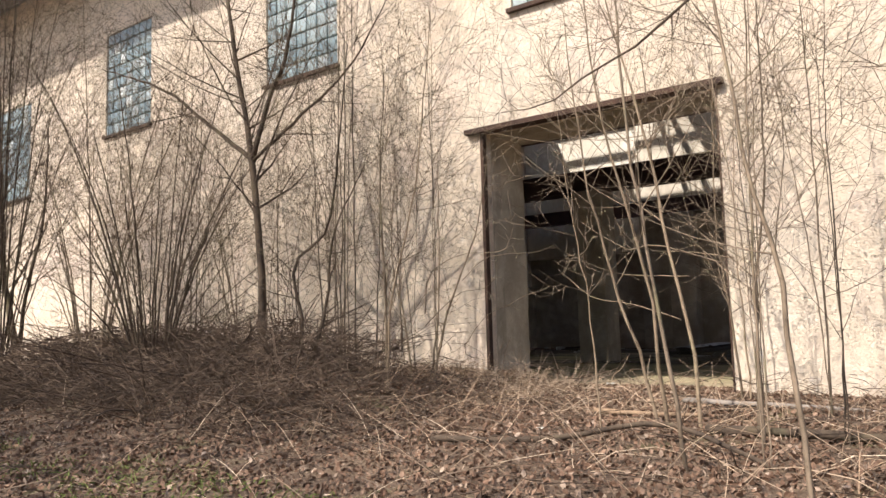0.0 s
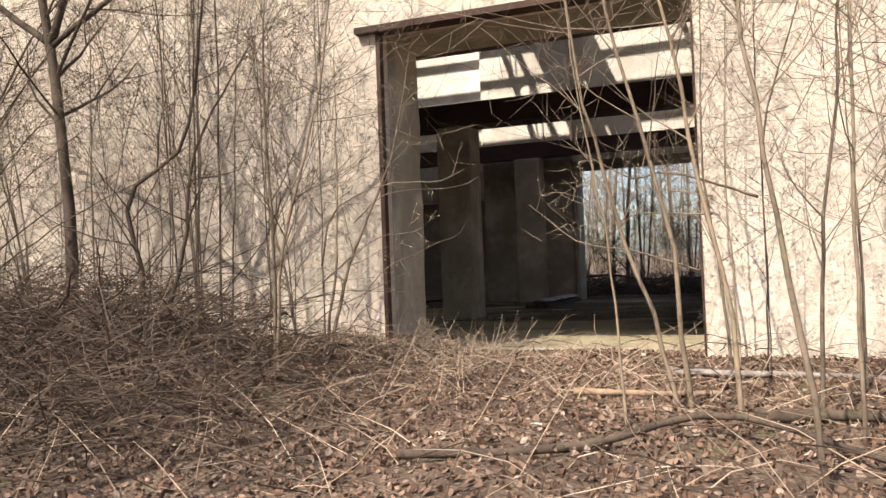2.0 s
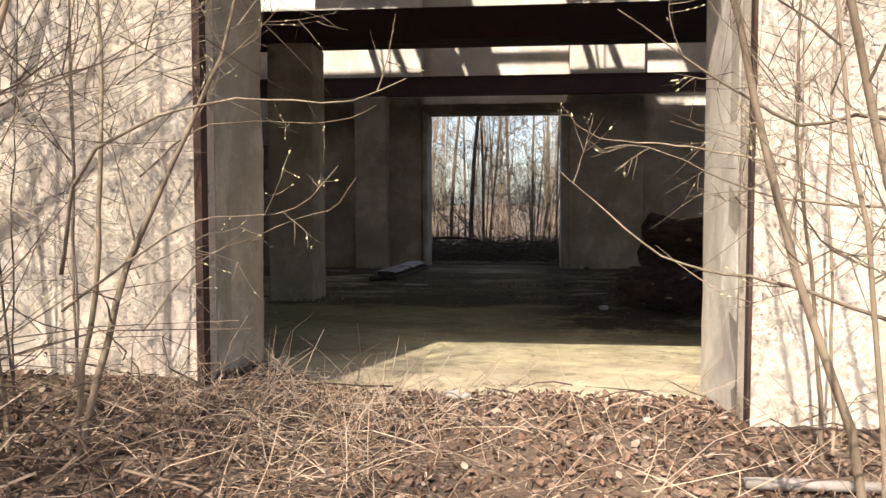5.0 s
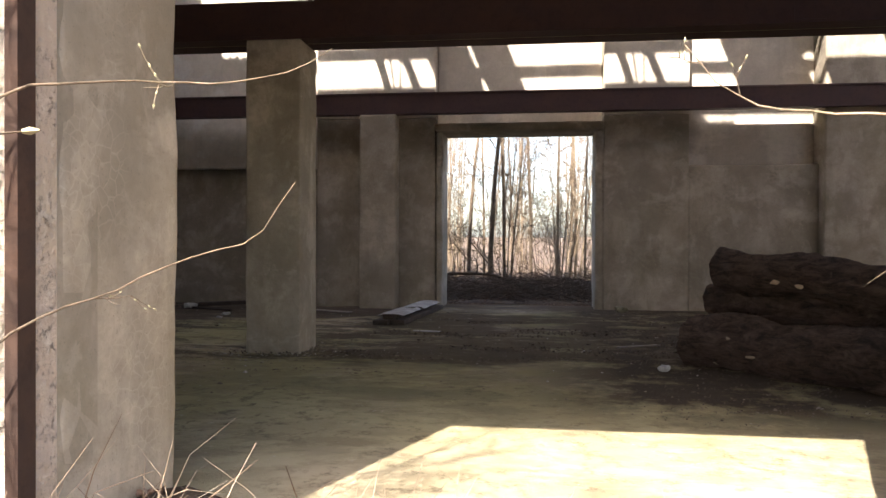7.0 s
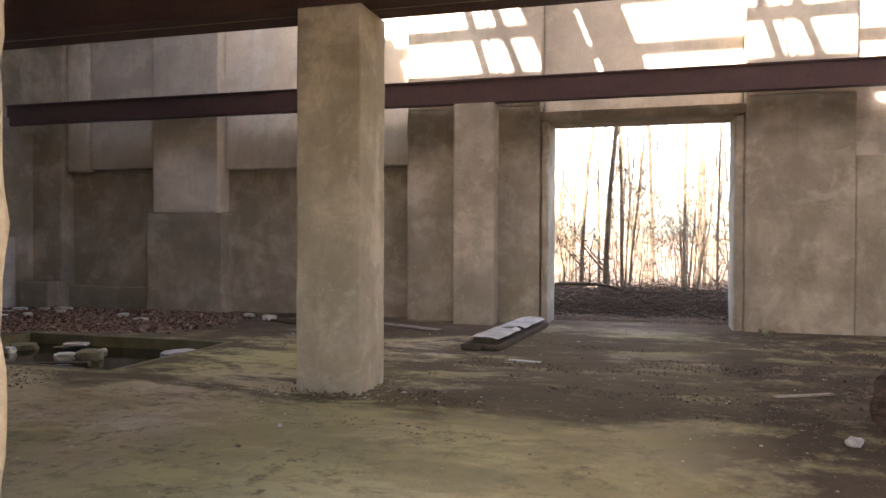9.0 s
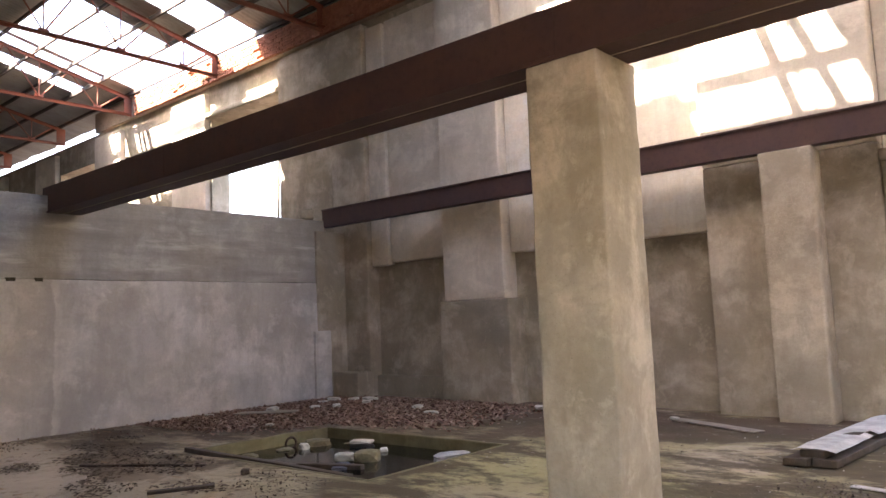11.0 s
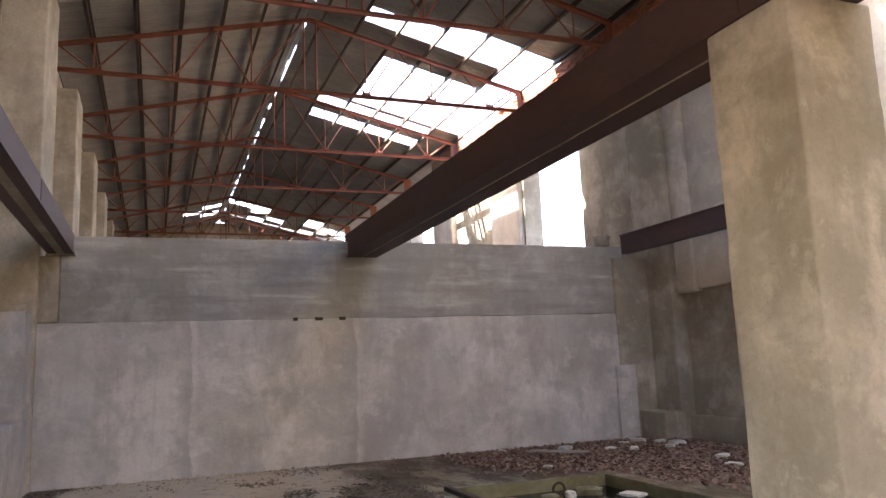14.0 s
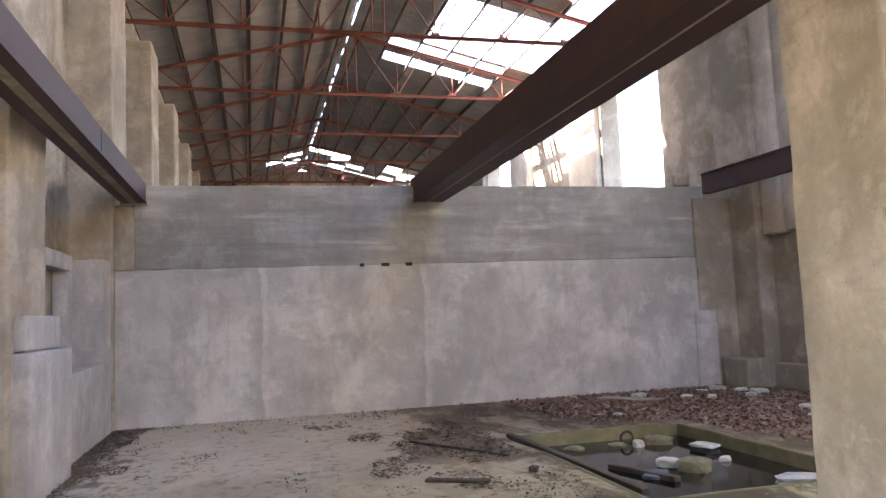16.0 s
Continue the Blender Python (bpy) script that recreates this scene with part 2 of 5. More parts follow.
    left = m.ramp(m.math("MULTIPLY", m.math("ADD", m.axis(0), 17.0), 0.1), [(0.5, 1.0), (0.9, 0.0)])
    col = m.mix(m.math("MULTIPLY", rust, left), col, (0.36, 0.20, 0.09))
    h = m.math("ADD", m.noise(2.5, 8, 0.7), m.math("MULTIPLY", dirt, 0.3))
    h = m.math("ADD", h, m.math("MULTIPLY", fine, 0.2))
    return m.done(col, m.math("ADD", h, m.math("MULTIPLY", m.noise(40, 4, 0.7), 0.2)), 0.55, 0.03)


def mat_steel(name, base, rust, amount, rough=0.75):
    m = Nodes(name, rough, 0.0, 0.35)
    a = m.ramp(m.noise(2.3, 6, 0.65), [(0.5 - amount * 0.3, 0.0), (0.72, 1.0)])
    col = m.mix(a, base, rust)
    col = m.mix(m.ramp(m.noise(14, 5, 0.7), [(0.5, 0.0), (0.75, 0.5)]), col, tuple(0.5 * c for c in base))
    return m.done(col, m.noise(30, 5, 0.7), 0.25, 0.01)


def mat_sheet():
    m = Nodes("roof_sheet", 0.42, 0.0, 0.5)
    a = m.noise(0.7, 5, 0.6, m.scaled((2.2, 0.6, 0.6)))
    col = m.ramp(a, [(0.3, (0.26, 0.245, 0.226)), (0.55, (0.34, 0.322, 0.30)), (0.75, (0.42, 0.40, 0.375))])
    col = m.mix(m.ramp(m.noise(5, 5, 0.7), [(0.52, 0.0), (0.72, 0.45)]), col, (0.20, 0.14, 0.10))
    return m.done(col, m.noise(25, 4), 0.15, 0.01)


def mat_bark(name, light, dark):
    m = Nodes(name, 0.9)
    a = m.noise(6.0, 5, 0.65, m.scaled((1.0, 1.0, 0.35)))
    col = m.ramp(a, [(0.35, dark), (0.65, light)])
    col = m.mix(m.ramp(m.noise(2.0, 3), [(0.55, 0.0), (0.7, 0.45)]), col, (0.20, 0.19, 0.10))
    col = m.mix(m.ramp(m.noise(11.0, 6, 0.75), [(0.56, 0.0), (0.62, 0.6)]), col, tuple(0.55 * c for c in dark))
    k = m.ramp(m.rnd(), [(0.0, 0.66), (1.0, 1.15)])
    col = m.mix(1.0, col, k, "MULTIPLY")
    return m.done(col, m.noise(40, 4, 0.7, m.scaled((1.0, 1.0, 0.25))), 0.5, 0.01)


def mat_logbark():
    m = Nodes("log_bark", 0.95)
    along = m.scaled((0.55, 0.55, 1.6))
    furrow = m.ramp(m.noise(9.0, 8, 0.8, along, 0.5), [(0.38, 0.0), (0.6, 1.0)])
    col = m.mix(furrow, (0.05, 0.036, 0.03), (0.205, 0.14, 0.108))
    col = m.mix(m.ramp(m.noise(3.0, 6, 0.7), [(0.5, 0.0), (0.68, 0.7)]), col, (0.06, 0.045, 0.038))
    col = m.mix(m.ramp(m.noise(7.0, 6, 0.75), [(0.62, 0.0), (0.68, 0.6)]), col, (0.26, 0.19, 0.145))
    h = m.math("ADD", furrow, m.noise(24, 5, 0.75))
    return m.done(col, h, 1.0, 0.045)


def mat_islands(name, colours, rough=0.9, spec=0.2):
    m = Nodes(name, rough, 0.0, spec)
    n = len(colours)
    col = m.ramp(m.island(), [(i / max(1, n - 1), c) for i, c in enumerate(colours)])
    col = m.mix(m.ramp(m.noise(18, 4), [(0.4, 0.35), (0.65, 0.0)]), col, tuple(0.5 * c for c in colours[0]))
    return m.done(col, m.noise(50, 3), 0.2, 0.005)


def mat_ground():
    m = Nodes("woodland_soil", 0.95)
    a = m.noise(1.2, 6, 0.7)
    col = m.ramp(a, [(0.3, (0.05, 0.034, 0.024)), (0.5, (0.11, 0.075, 0.052)), (0.7, (0.19, 0.135, 0.09))])
    bits = m.ramp(m.voronoi(28, "F1"), [(0.15, 0.7), (0.5, 0.0)])
    col = m.mix(m.math("MULTIPLY", bits, m.ramp(m.noise(9, 4), [(0.4, 0.0), (0.6, 1.0)])), col, (0.34, 0.26, 0.18))
    green = m.ramp(m.noise(0.9, 5, 0.6), [(0.58, 0.0), (0.72, 0.6)])
    col = m.mix(green, col, (0.11, 0.12, 0.035))
    return m.done(col, m.math("ADD", m.noise(14, 6, 0.75), m.math("MULTIPLY", bits, 0.4)), 0.9, 0.04)


def mat_plain(name, colour, rough=0.8, var=0.25, scale=8.0, spec=0.3, bump=0.2):
    m = Nodes(name, rough, 0.0, spec)
    a = m.noise(scale, 5, 0.65)
    col = m.ramp(a, [(0.3, tuple(c * (1 - var) for c in colour)), (0.7, tuple(min(0.85, c * (1 + 0.5 * var)) for c in colour))])
    col = m.mix(m.ramp(m.noise(scale * 3.1, 4), [(0.55, 0.0), (0.75, 0.5)]), col, tuple(0.5 * c for c in colour))
    return m.done(col, m.noise(scale * 5, 4), bump, 0.01)


def mat_glass_block():
    m = Nodes("glass_block", 0.22, 0.0, 0.6)
    col = m.ramp(m.rnd(), [(0.0, (0.16, 0.22, 0.24)), (0.6, (0.24, 0.31, 0.32)), (0.9, (0.36, 0.42, 0.42)), (1.0, (0.55, 0.58, 0.55))])
    return m.done(col, m.noise(7, 3), 0.5, 0.03)


def mat_water():
    m = Nodes("dark_water", 0.06, 0.0, 0.5)
    return m.done((0.012, 0.012, 0.010), m.noise(2.5, 2), 0.02, 0.01)


FACADE = mat_facade()
CONC = mat_concrete("weathered_concrete", (0.50, 0.432, 0.36), (0.40, 0.342, 0.278), (0.28, 0.235, 0.185), moss=0.14, damp=0.75, stain=0.7)
CONC_COL = mat_concrete("column_concrete", (0.61, 0.545, 0.455), (0.485, 0.43, 0.35), (0.34, 0.295, 0.23), moss=0.12, damp=0.6, stain=0.7)
PITWALL = mat_concrete("mossy_pit_wall", (0.22, 0.19, 0.115), (0.15, 0.13, 0.075), (0.085, 0.075, 0.045), moss=0.12)
CONC_PIL = mat_concrete("crazed_concrete", (0.52, 0.455, 0.36), (0.43, 0.37, 0.285), (0.33, 0.28, 0.21), crack=0.28)
PALE = mat_concrete("whitewashed_render", (0.585, 0.555, 0.525), (0.49, 0.46, 0.43), (0.41, 0.378, 0.343), damp=0.35, stain=0.5, patch=0.9)
PALE_JOINTED = mat_concrete("whitewashed_partition_render", (0.585, 0.555, 0.525), (0.49, 0.46, 0.43), (0.41, 0.378, 0.343), damp=0.5, stain=0.5, patch=0.9, joints=(12.46, 15.3))
BAND = mat_concrete("board_marked_concrete", (0.40, 0.385, 0.36), (0.33, 0.315, 0.29), (0.26, 0.245, 0.22), boards=True, damp=0.3, stain=0.3)
UPPER = mat_concrete("pale_upper_render", (0.66, 0.60, 0.51), (0.57, 0.51, 0.42), (0.49, 0.435, 0.36), damp=0.25, stain=0.3)
# upper render lightened for one bay: bounced sunlight put into its colour
PANEL_LIT = mat_concrete("bounce_lit_panel_render", (0.80, 0.735, 0.63), (0.72, 0.655, 0.55), (0.60, 0.54, 0.45), damp=0.25, stain=0.3)
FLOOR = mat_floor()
BEAM = mat_steel("maroon_steel", (0.055, 0.030, 0.031), (0.075, 0.038, 0.031), 0.6, 0.6)
TRUSS = mat_steel("red_oxide_steel", (0.235, 0.075, 0.045), (0.15, 0.06, 0.04), 0.5)
PURLIN = mat_steel("dark_purlin_steel", (0.032, 0.026, 0.024), (0.06, 0.036, 0.026), 0.5)
RUST = mat_steel("rusted_edge_steel", (0.042, 0.027, 0.021), (0.085, 0.046, 0.03), 0.7, 0.9)
SHEET = mat_sheet()
BRICKS = mat_plain("red_brick", (0.34, 0.14, 0.085), 0.9, 0.35, 6.0)
MORTAR = mat_plain("brick_mortar", (0.36, 0.27, 0.21), 0.95)
BARK_PALE = mat_bark("pale_sapling_bark", (0.31, 0.235, 0.16), (0.15, 0.11, 0.073))
BARK_GREY = mat_bark("grey_brown_bark", (0.27, 0.205, 0.145), (0.12, 0.09, 0.062))
BARK_DARK = mat_bark("dark_bark", (0.115, 0.083, 0.057), (0.045, 0.033, 0.024))
BARK_FOREST = mat_bark("forest_bark", (0.36, 0.28, 0.19), (0.16, 0.12, 0.085))
BUD = mat_plain("pale_green_bud", (0.46, 0.42, 0.25), 0.7)
LEAVES = mat_islands("dead_leaves", [(0.07, 0.042, 0.028), (0.20, 0.122, 0.082), (0.29, 0.198, 0.142), (0.13, 0.074, 0.048), (0.25, 0.162, 0.112), (0.16, 0.098, 0.066), (0.46, 0.36, 0.28)])
LEAVES_IN = mat_islands("damp_dead_leaves", [(0.12, 0.07, 0.052), (0.24, 0.15, 0.115), (0.34, 0.235, 0.185), (0.17, 0.10, 0.075), (0.40, 0.31, 0.25)])
STRAW = mat_islands("dry_grass", [(0.36, 0.25, 0.165), (0.55, 0.43, 0.31), (0.20, 0.13, 0.085), (0.64, 0.52, 0.385)])
BRUSH = mat_islands("dead_brush", [(0.08, 0.055, 0.04), (0.135, 0.096, 0.068), (0.05, 0.035, 0.027), (0.23, 0.17, 0.122)])
GREEN = mat_islands("low_green_weeds", [(0.07, 0.10, 0.025), (0.12, 0.155, 0.04), (0.16, 0.17, 0.06)])
SOIL = mat_ground()
WOOD_OLD = mat_plain("grey_old_wood", (0.27, 0.235, 0.20), 0.85, 0.4, 5.0)
WOOD_DARK = mat_plain("wet_dark_wood", (0.075, 0.058, 0.045), 0.8, 0.4, 5.0)
WOOD_PALE = mat_plain("bleached_wood", (0.29, 0.20, 0.128), 0.85, 0.45, 7.0)
LOGBARK = mat_logbark()
LOGCUT = mat_plain("chipped_log_wood", (0.52, 0.40, 0.29), 0.8, 0.3, 12.0)
FOAM = mat_plain("dirty_white_foam", (0.52, 0.505, 0.45), 0.8, 0.3, 9.0)
CHUNK = mat_plain("mossy_rubble", (0.20, 0.18, 0.115), 0.95, 0.5, 7.0)
SHEETING = mat_plain("grey_felt_sheet", (0.46, 0.45, 0.44), 0.7, 0.4, 4.0)
RUBBER = mat_plain("black_rubber", (0.03, 0.03, 0.03), 0.7, 0.3, 12.0)
CLOTH = mat_plain("blue_grey_cloth", (0.11, 0.125, 0.16), 0.9, 0.3, 12.0)
GLASSB = mat_glass_block()
WATER = mat_water()
SUNKEN = mat_plain("silt_and_hole_shade", (0.05, 0.045, 0.03), 0.95)


# ---- mesh tools ----
class Mesh:
    """Vertices and faces gathered for one mesh."""

    def __init__(self):
        self.v, self.f = [], []

    def add(self, verts, faces):
        k = len(self.v)
        self.v.extend(tuple(p) for p in verts)
        self.f.extend(tuple(k + i for i in q) for q in faces)
        return self

    def box(self, x0, x1, y0, y1, z0, z1, m=None):
        vs = [Vector((x, y, z)) for x in (x0, x1) for y in (y0, y1) for z in (z0, z1)]
        if m is not None:
            vs = [m @ p for p in vs]
        return self.add(vs, [(0, 1, 3, 2), (4, 6, 7, 5), (0, 4, 5, 1), (2, 3, 7, 6), (0, 2, 6, 4), (1, 5, 7, 3)])

    def tube(self, pts, radii, sides=5, caps=True):
        pts = [Vector(p) for p in pts]
        rings, k0 = [], len(self.v)
        side = Vector((1, 0.13, 0.07))
        n = len(pts)
        for i, p in enumerate(pts):
            d = (pts[min(i + 1, n - 1)] - pts[max(i - 1, 0)])
            d = d.normalized() if d.length > 1e-9 else Vector((0, 0, 1))
            u = side - d * side.dot(d)
            u = u.normalized() if u.length > 1e-4 else d.orthogonal().normalized()
            w = d.cross(u)
            side = u
            r = radii[i]
            for a in range(sides):
                c, s = math.cos(2 * math.pi * a / sides), math.sin(2 * math.pi * a / sides)
                self.v.append(tuple(p + u * (r * c) + w * (r * s)))
        for i in range(n - 1):
            for a in range(sides):
                b = (a + 1) % sides
                self.f.append((k0 + i * sides + a, k0 + i * sides + b, k0 + (i + 1) * sides + b, k0 + (i + 1) * sides + a))
        if caps:
            self.f.append(tuple(k0 + a for a in reversed(range(sides))))
            self.f.append(tuple(k0 + (n - 1) * sides + a for a in range(sides)))
        return self

    def data(self, name, smooth=False):
        me = bpy.data.meshes.new(name)
        me.from_pydata(self.v, [], self.f)
        if smooth:
            me.polygons.foreach_set("use_smooth", [True] * len(me.polygons))
        me.update()
        return me


def part(name, mesh, material, parent=None, label="", smooth=False):
    """Links a Mesh, or mesh data, as one object, under a thing or a part if one is given."""
    me = mesh.data(name, smooth) if isinstance(mesh, Mesh) else mesh
    if not me.materials:
        me.materials.append(material)
    ob = new(name, me)
    if parent is not None:
        ob.parent = parent
    return tagged(ob, label)


def empty(name, m=None):
    ob = new(name)
    if m is not None:
        ob.matrix_basis = m
    return ob


def rough_box(x0, x1, y0, y1, z0, z1, step=0.14, amp=0.008, bevel=0.025, seed=0.0):
    """A concrete block: bevelled edges, worn and slightly uneven faces."""
    bm = bmesh.new()
    c, s = Vector(((x0 + x1) / 2, (y0 + y1) / 2, (z0 + z1) / 2)), (x1 - x0, y1 - y0, z1 - z0)
    bmesh.ops.create_cube(bm, size=1.0, matrix=Matrix.Translation(c) @ Matrix.Diagonal((*s, 1)))
    if bevel:
        bmesh.ops.bevel(bm, geom=bm.edges[:], offset=bevel, segments=2, affect="EDGES", profile=0.6)
    for ax in range(3):
        n = int(s[ax] / step)
        for i in range(1, min(n, 60)):
            q = Vector((x0, y0, z0))
            q[ax] += s[ax] * i / n
            no = Vector((0, 0, 0))
            no[ax] = 1
            bmesh.ops.bisect_plane(bm, geom=bm.verts[:] + bm.edges[:] + bm.faces[:], plane_co=q, plane_no=no)
    off = Vector((seed, seed * 1.7, -seed))
    for v in bm.verts:
        d = noise.noise_vector(v.co * 2.3 + off) * amp + noise.noise_vector(v.co * 9.0 + off) * (amp * 0.6)
        v.co += d
    me = bpy.data.meshes.new("block")
    bm.to_mesh(me)
    bm.free()
    me.polygons.foreach_set("use_smooth", [True] * len(me.polygons))
    return me


def wall_grid(us, zs, hole, a, b, along="x"):
    """A wall cut on a grid: cells for which hole(u, z) is true are left open. a, b: its two faces."""
    m = Mesh()
    nu, nz = len(us) - 1, len(zs) - 1
    solid = [[not hole((us[i] + us[i + 1]) / 2, (zs[j] + zs[j + 1]) / 2) for j in range(nz)] for i in range(nu)]

    def P(u, w, z):
        return (u, w, z) if along == "x" else (w, u, z)

    for i in range(nu):
        for j in range(nz):
            if not solid[i][j]:
                continue
            u0, u1, z0, z1 = us[i], us[i + 1], zs[j], zs[j + 1]
            m.add([P(u0, a, z0), P(u1, a, z0), P(u1, a, z1), P(u0, a, z1)], [(0, 1, 2, 3)])
            m.add([P(u0, b, z0), P(u1, b, z0), P(u1, b, z1), P(u0, b, z1)], [(3, 2, 1, 0)])
            for cond, q in ((i == 0 or not solid[i - 1][j], [(u0, z0), (u0, z1)]), (i == nu - 1 or not solid[i + 1][j], [(u1, z1), (u1, z0)]),
                            (j == 0 or not solid[i][j - 1], [(u1, z0), (u0, z0)]), (j == nz - 1 or not solid[i][j + 1], [(u0, z1), (u1, z1)])):
                if cond:
                    (ua, za), (ub, zb) = q
                    m.add([P(ua, a, za), P(ub, a, zb), P(ub, b, zb), P(ua, b, za)], [(0, 1, 2, 3)])
    return m


def cuts(lo, hi, marks, step):
    """Grid lines from lo to hi through all marks, no further apart than step."""
    base = sorted({lo, hi, *[q for q in marks if lo < q < hi]})
    out = [base[0]]
    for p, q in zip(base, base[1:]):
        n = max(1, math.ceil((q - p) / step))
        out += [p + (q - p) * i / n for i in range(1, n + 1)]
    return out


# ---- ground ----
FLOOR_Z = 0.70
GATE = (-5.22, -2.03, 4.26)
X0, X1 = -52.0, 9.0
Y_OUT, Y_IN, Y_BACK, Y_BOUT = 9.0, 9.45, 22.1, 22.68


def smooth(a, b, x):
    t = min(1.0, max(0.0, (x - a) / (b - a)))
    return t * t * (3 - 2 * t)


def height(x, y):
    """The woodland ground: it climbs to the building, with a brush bank to the left of the gate."""
    front = np.interp(y, [-8, 0, 2, 4, 5, 6, 7.5, 8.6, 9.2, 9.8, 10.25], [0.0, 0.12, 0.27, 0.48, 0.57, 0.62, 0.66, 0.76, 0.78, 0.73, 0.62])
    bank = (0.29 + 0.22 * noise.noise(Vector((x * 0.55, y * 0.8, 7.0)))) * math.exp(-((y - 6.3) / 1.3) ** 2) * smooth(-4.6, -6.8, x)
    bank += 0.22 * smooth(-4.4, -5.6, x) * smooth(5.0, 7.5, y)
    back = 0.72 + 0.012 * max(0.0, y - 24)
    s = smooth(10.3, 22.0, y)
    near = 1.0 if -60 < x < 25 and -12 < y < 34 else 0.0
    bump = 0.07 * noise.noise(Vector((x * 0.7, y * 0.7, 0.3))) + 0.03 * noise.noise(Vector((x * 2.6, y * 2.6, 1.3)))
    quiet = 1 - 0.7 * smooth(7.5, 8.8, y) * smooth(11.5, 10.6, y)
    return (front + bank) * (1 - s) + back * s + bump * near * quiet


def ground():
    def axis(lo, hi, fine, marks=()):
        a = list(np.arange(lo, hi + 1e-6, fine))
        left, right, d = [], [], fine
        p = q = 0.0
        while lo - p > -420:
            d *= 1.35
            p += d
            q += d
            left.append(lo - p)
            right.append(hi + q)
        return sorted({round(v, 4) for v in left + a + right} | set(marks))

    xs, ys = axis(-16.0, 4.0, 0.22, (X0 + 0.2, X1 - 0.2)), axis(-2.0, 9.0, 0.2, (9.1, 9.25, 9.4, 9.6, 9.8, 10.0, 10.2, 10.4, 22.3, 22.62, 23.2, 24.0, 25.0, 26.0, 28.0, 30.0))
    verts, inside = [], lambda x, y: X0 + 0.15 <= x <= X1 - 0.15 and (9.3 if not GATE[0] - 0.2 < x < GATE[1] + 0.2 else 10.3) < y < 22.5
    for y in ys:
        for x in xs:
            verts.append((x, y, -0.5 if inside(x, y) else height(x, y)))
    nx = len(xs)
    faces = [(j * nx + i, j * nx + i + 1, (j + 1) * nx + i + 1, (j + 1) * nx + i) for j in range(len(ys) - 1) for i in range(nx - 1)]
    tagged(part("ground", Mesh().add(verts, faces), SOIL, smooth=True), "leaf-strewn brown woodland soil rising to the hall", "ground", kind="structure")


ground()


# ---- hall: floor, walls, roof ----
PIT = (-12.95, -9.45, 15.6, 18.0)


def floor():
    px0, px1, py0, py1 = PIT
    m = Mesh()
    xs = cuts(X0 + 0.1, X1 - 0.1, (px0, px1), 2.0)
    ys = cuts(8.95, 22.62, (py0, py1, 9.45, Y_BACK), 1.0)
    for i in range(len(xs) - 1):
        for j in range(len(ys) - 1):
            cx, cy = (xs[i] + xs[i + 1]) / 2, (ys[j] + ys[j + 1]) / 2
            if px0 < cx < px1 and py0 < cy < py1:
                continue
            if (cy < Y_IN or cy > Y_BACK) and not -5.6 < cx < -2.0:
                continue
            m.add([(xs[i], ys[j], FLOOR_Z), (xs[i + 1], ys[j], FLOOR_Z), (xs[i + 1], ys[j + 1], FLOOR_Z), (xs[i], ys[j + 1], FLOOR_Z)], [(0, 1, 2, 3)])
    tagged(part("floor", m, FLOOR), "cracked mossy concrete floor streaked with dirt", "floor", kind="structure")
    for x0, x1, y0, y1 in ((px0 - 0.07, px0, py0 - 0.07, py1 + 0.07), (px1, px1 + 0.07, py0 - 0.07, py1 + 0.07), (px0, px1, py0 - 0.07, py0), (px0, px1, py1, py1 + 0.07)):
        tagged(part("pit_wall", rough_box(x0, x1, y0, y1, -0.35, FLOOR_Z + 0.006, 0.3, 0.012, 0.02, x0), PITWALL), "mossy concrete curb lining the sunken pit", "pit wall", kind="structure")
    tagged(part("pit_floor", Mesh().box(px0 - 0.1, px1 + 0.1, py0 - 0.1, py1 + 0.1, -0.45, -0.36), SUNKEN), "silted bottom of the sunken pit", "pit floor", kind="structure")
    w = Mesh().add([(px0, py0, 0.54), (px1, py0, 0.54), (px1, py1, 0.54), (px0, py1, 0.54)], [(0, 1, 2, 3)])
    tagged(part("pit_water", w, WATER), "still black water in the concrete pit", "water", kind="structure")


floor()

WINDOWS = [(-20.4, -18.6, 5.0, 7.4), (-15.1, -13.37, 5.9, 8.2), (-9.76, -8.0, 5.9, 8.2), (-4.68, -2.95, 5.9, 8.2), (0.65, 2.4, 5.9, 8.2)]


def front_wall():
    def hole(u, z):
        if GATE[0] < u < GATE[1] and z < GATE[2]:
            return True
        return any(a < u < b and c < z < d for a, b, c, d in WINDOWS)

    us = cuts(X0, X1, [q for w in WINDOWS for q in w[:2]] + list(GATE[:2]), 3.0)
    zs = cuts(-0.4, 10.15, [GATE[2]] + [q for w in WINDOWS for q in w[2:]], 2.0)
    tagged(part("wall_front", wall_grid(us, zs, hole, Y_OUT, Y_OUT + 0.2), FACADE), "sunlit cream rendered outer wall, stained and pocked", "wall", kind="structure")
    tagged(part("wall_front_inner", wall_grid(us, zs, hole, Y_OUT + 0.2, Y_IN), CONC), "grey inner leaf of the outer wall", "wall", kind="structure")
    x0, x1, z = GATE
    g = empty("gate_frame")
    tagged(g, "rusted steel angle round the gateway", "gate frame", kind="structure")
    part("edge_bar", Mesh().box(x0 - 0.035, x0 + 0.012, Y_OUT - 0.02, Y_OUT + 0.07, 0.3, z), RUST, g)
    part("edge_bar", Mesh().box(x1 - 0.006, x1 + 0.014, Y_OUT - 0.012, Y_OUT + 0.05, 0.3, z), RUST, g)
    part("lintel_bar", Mesh().box(x0 - 0.25, x1 + 0.1, Y_OUT - 0.10, Y_OUT + 0.1, z - 0.012, z + 0.055), RUST, g)


front_wall()


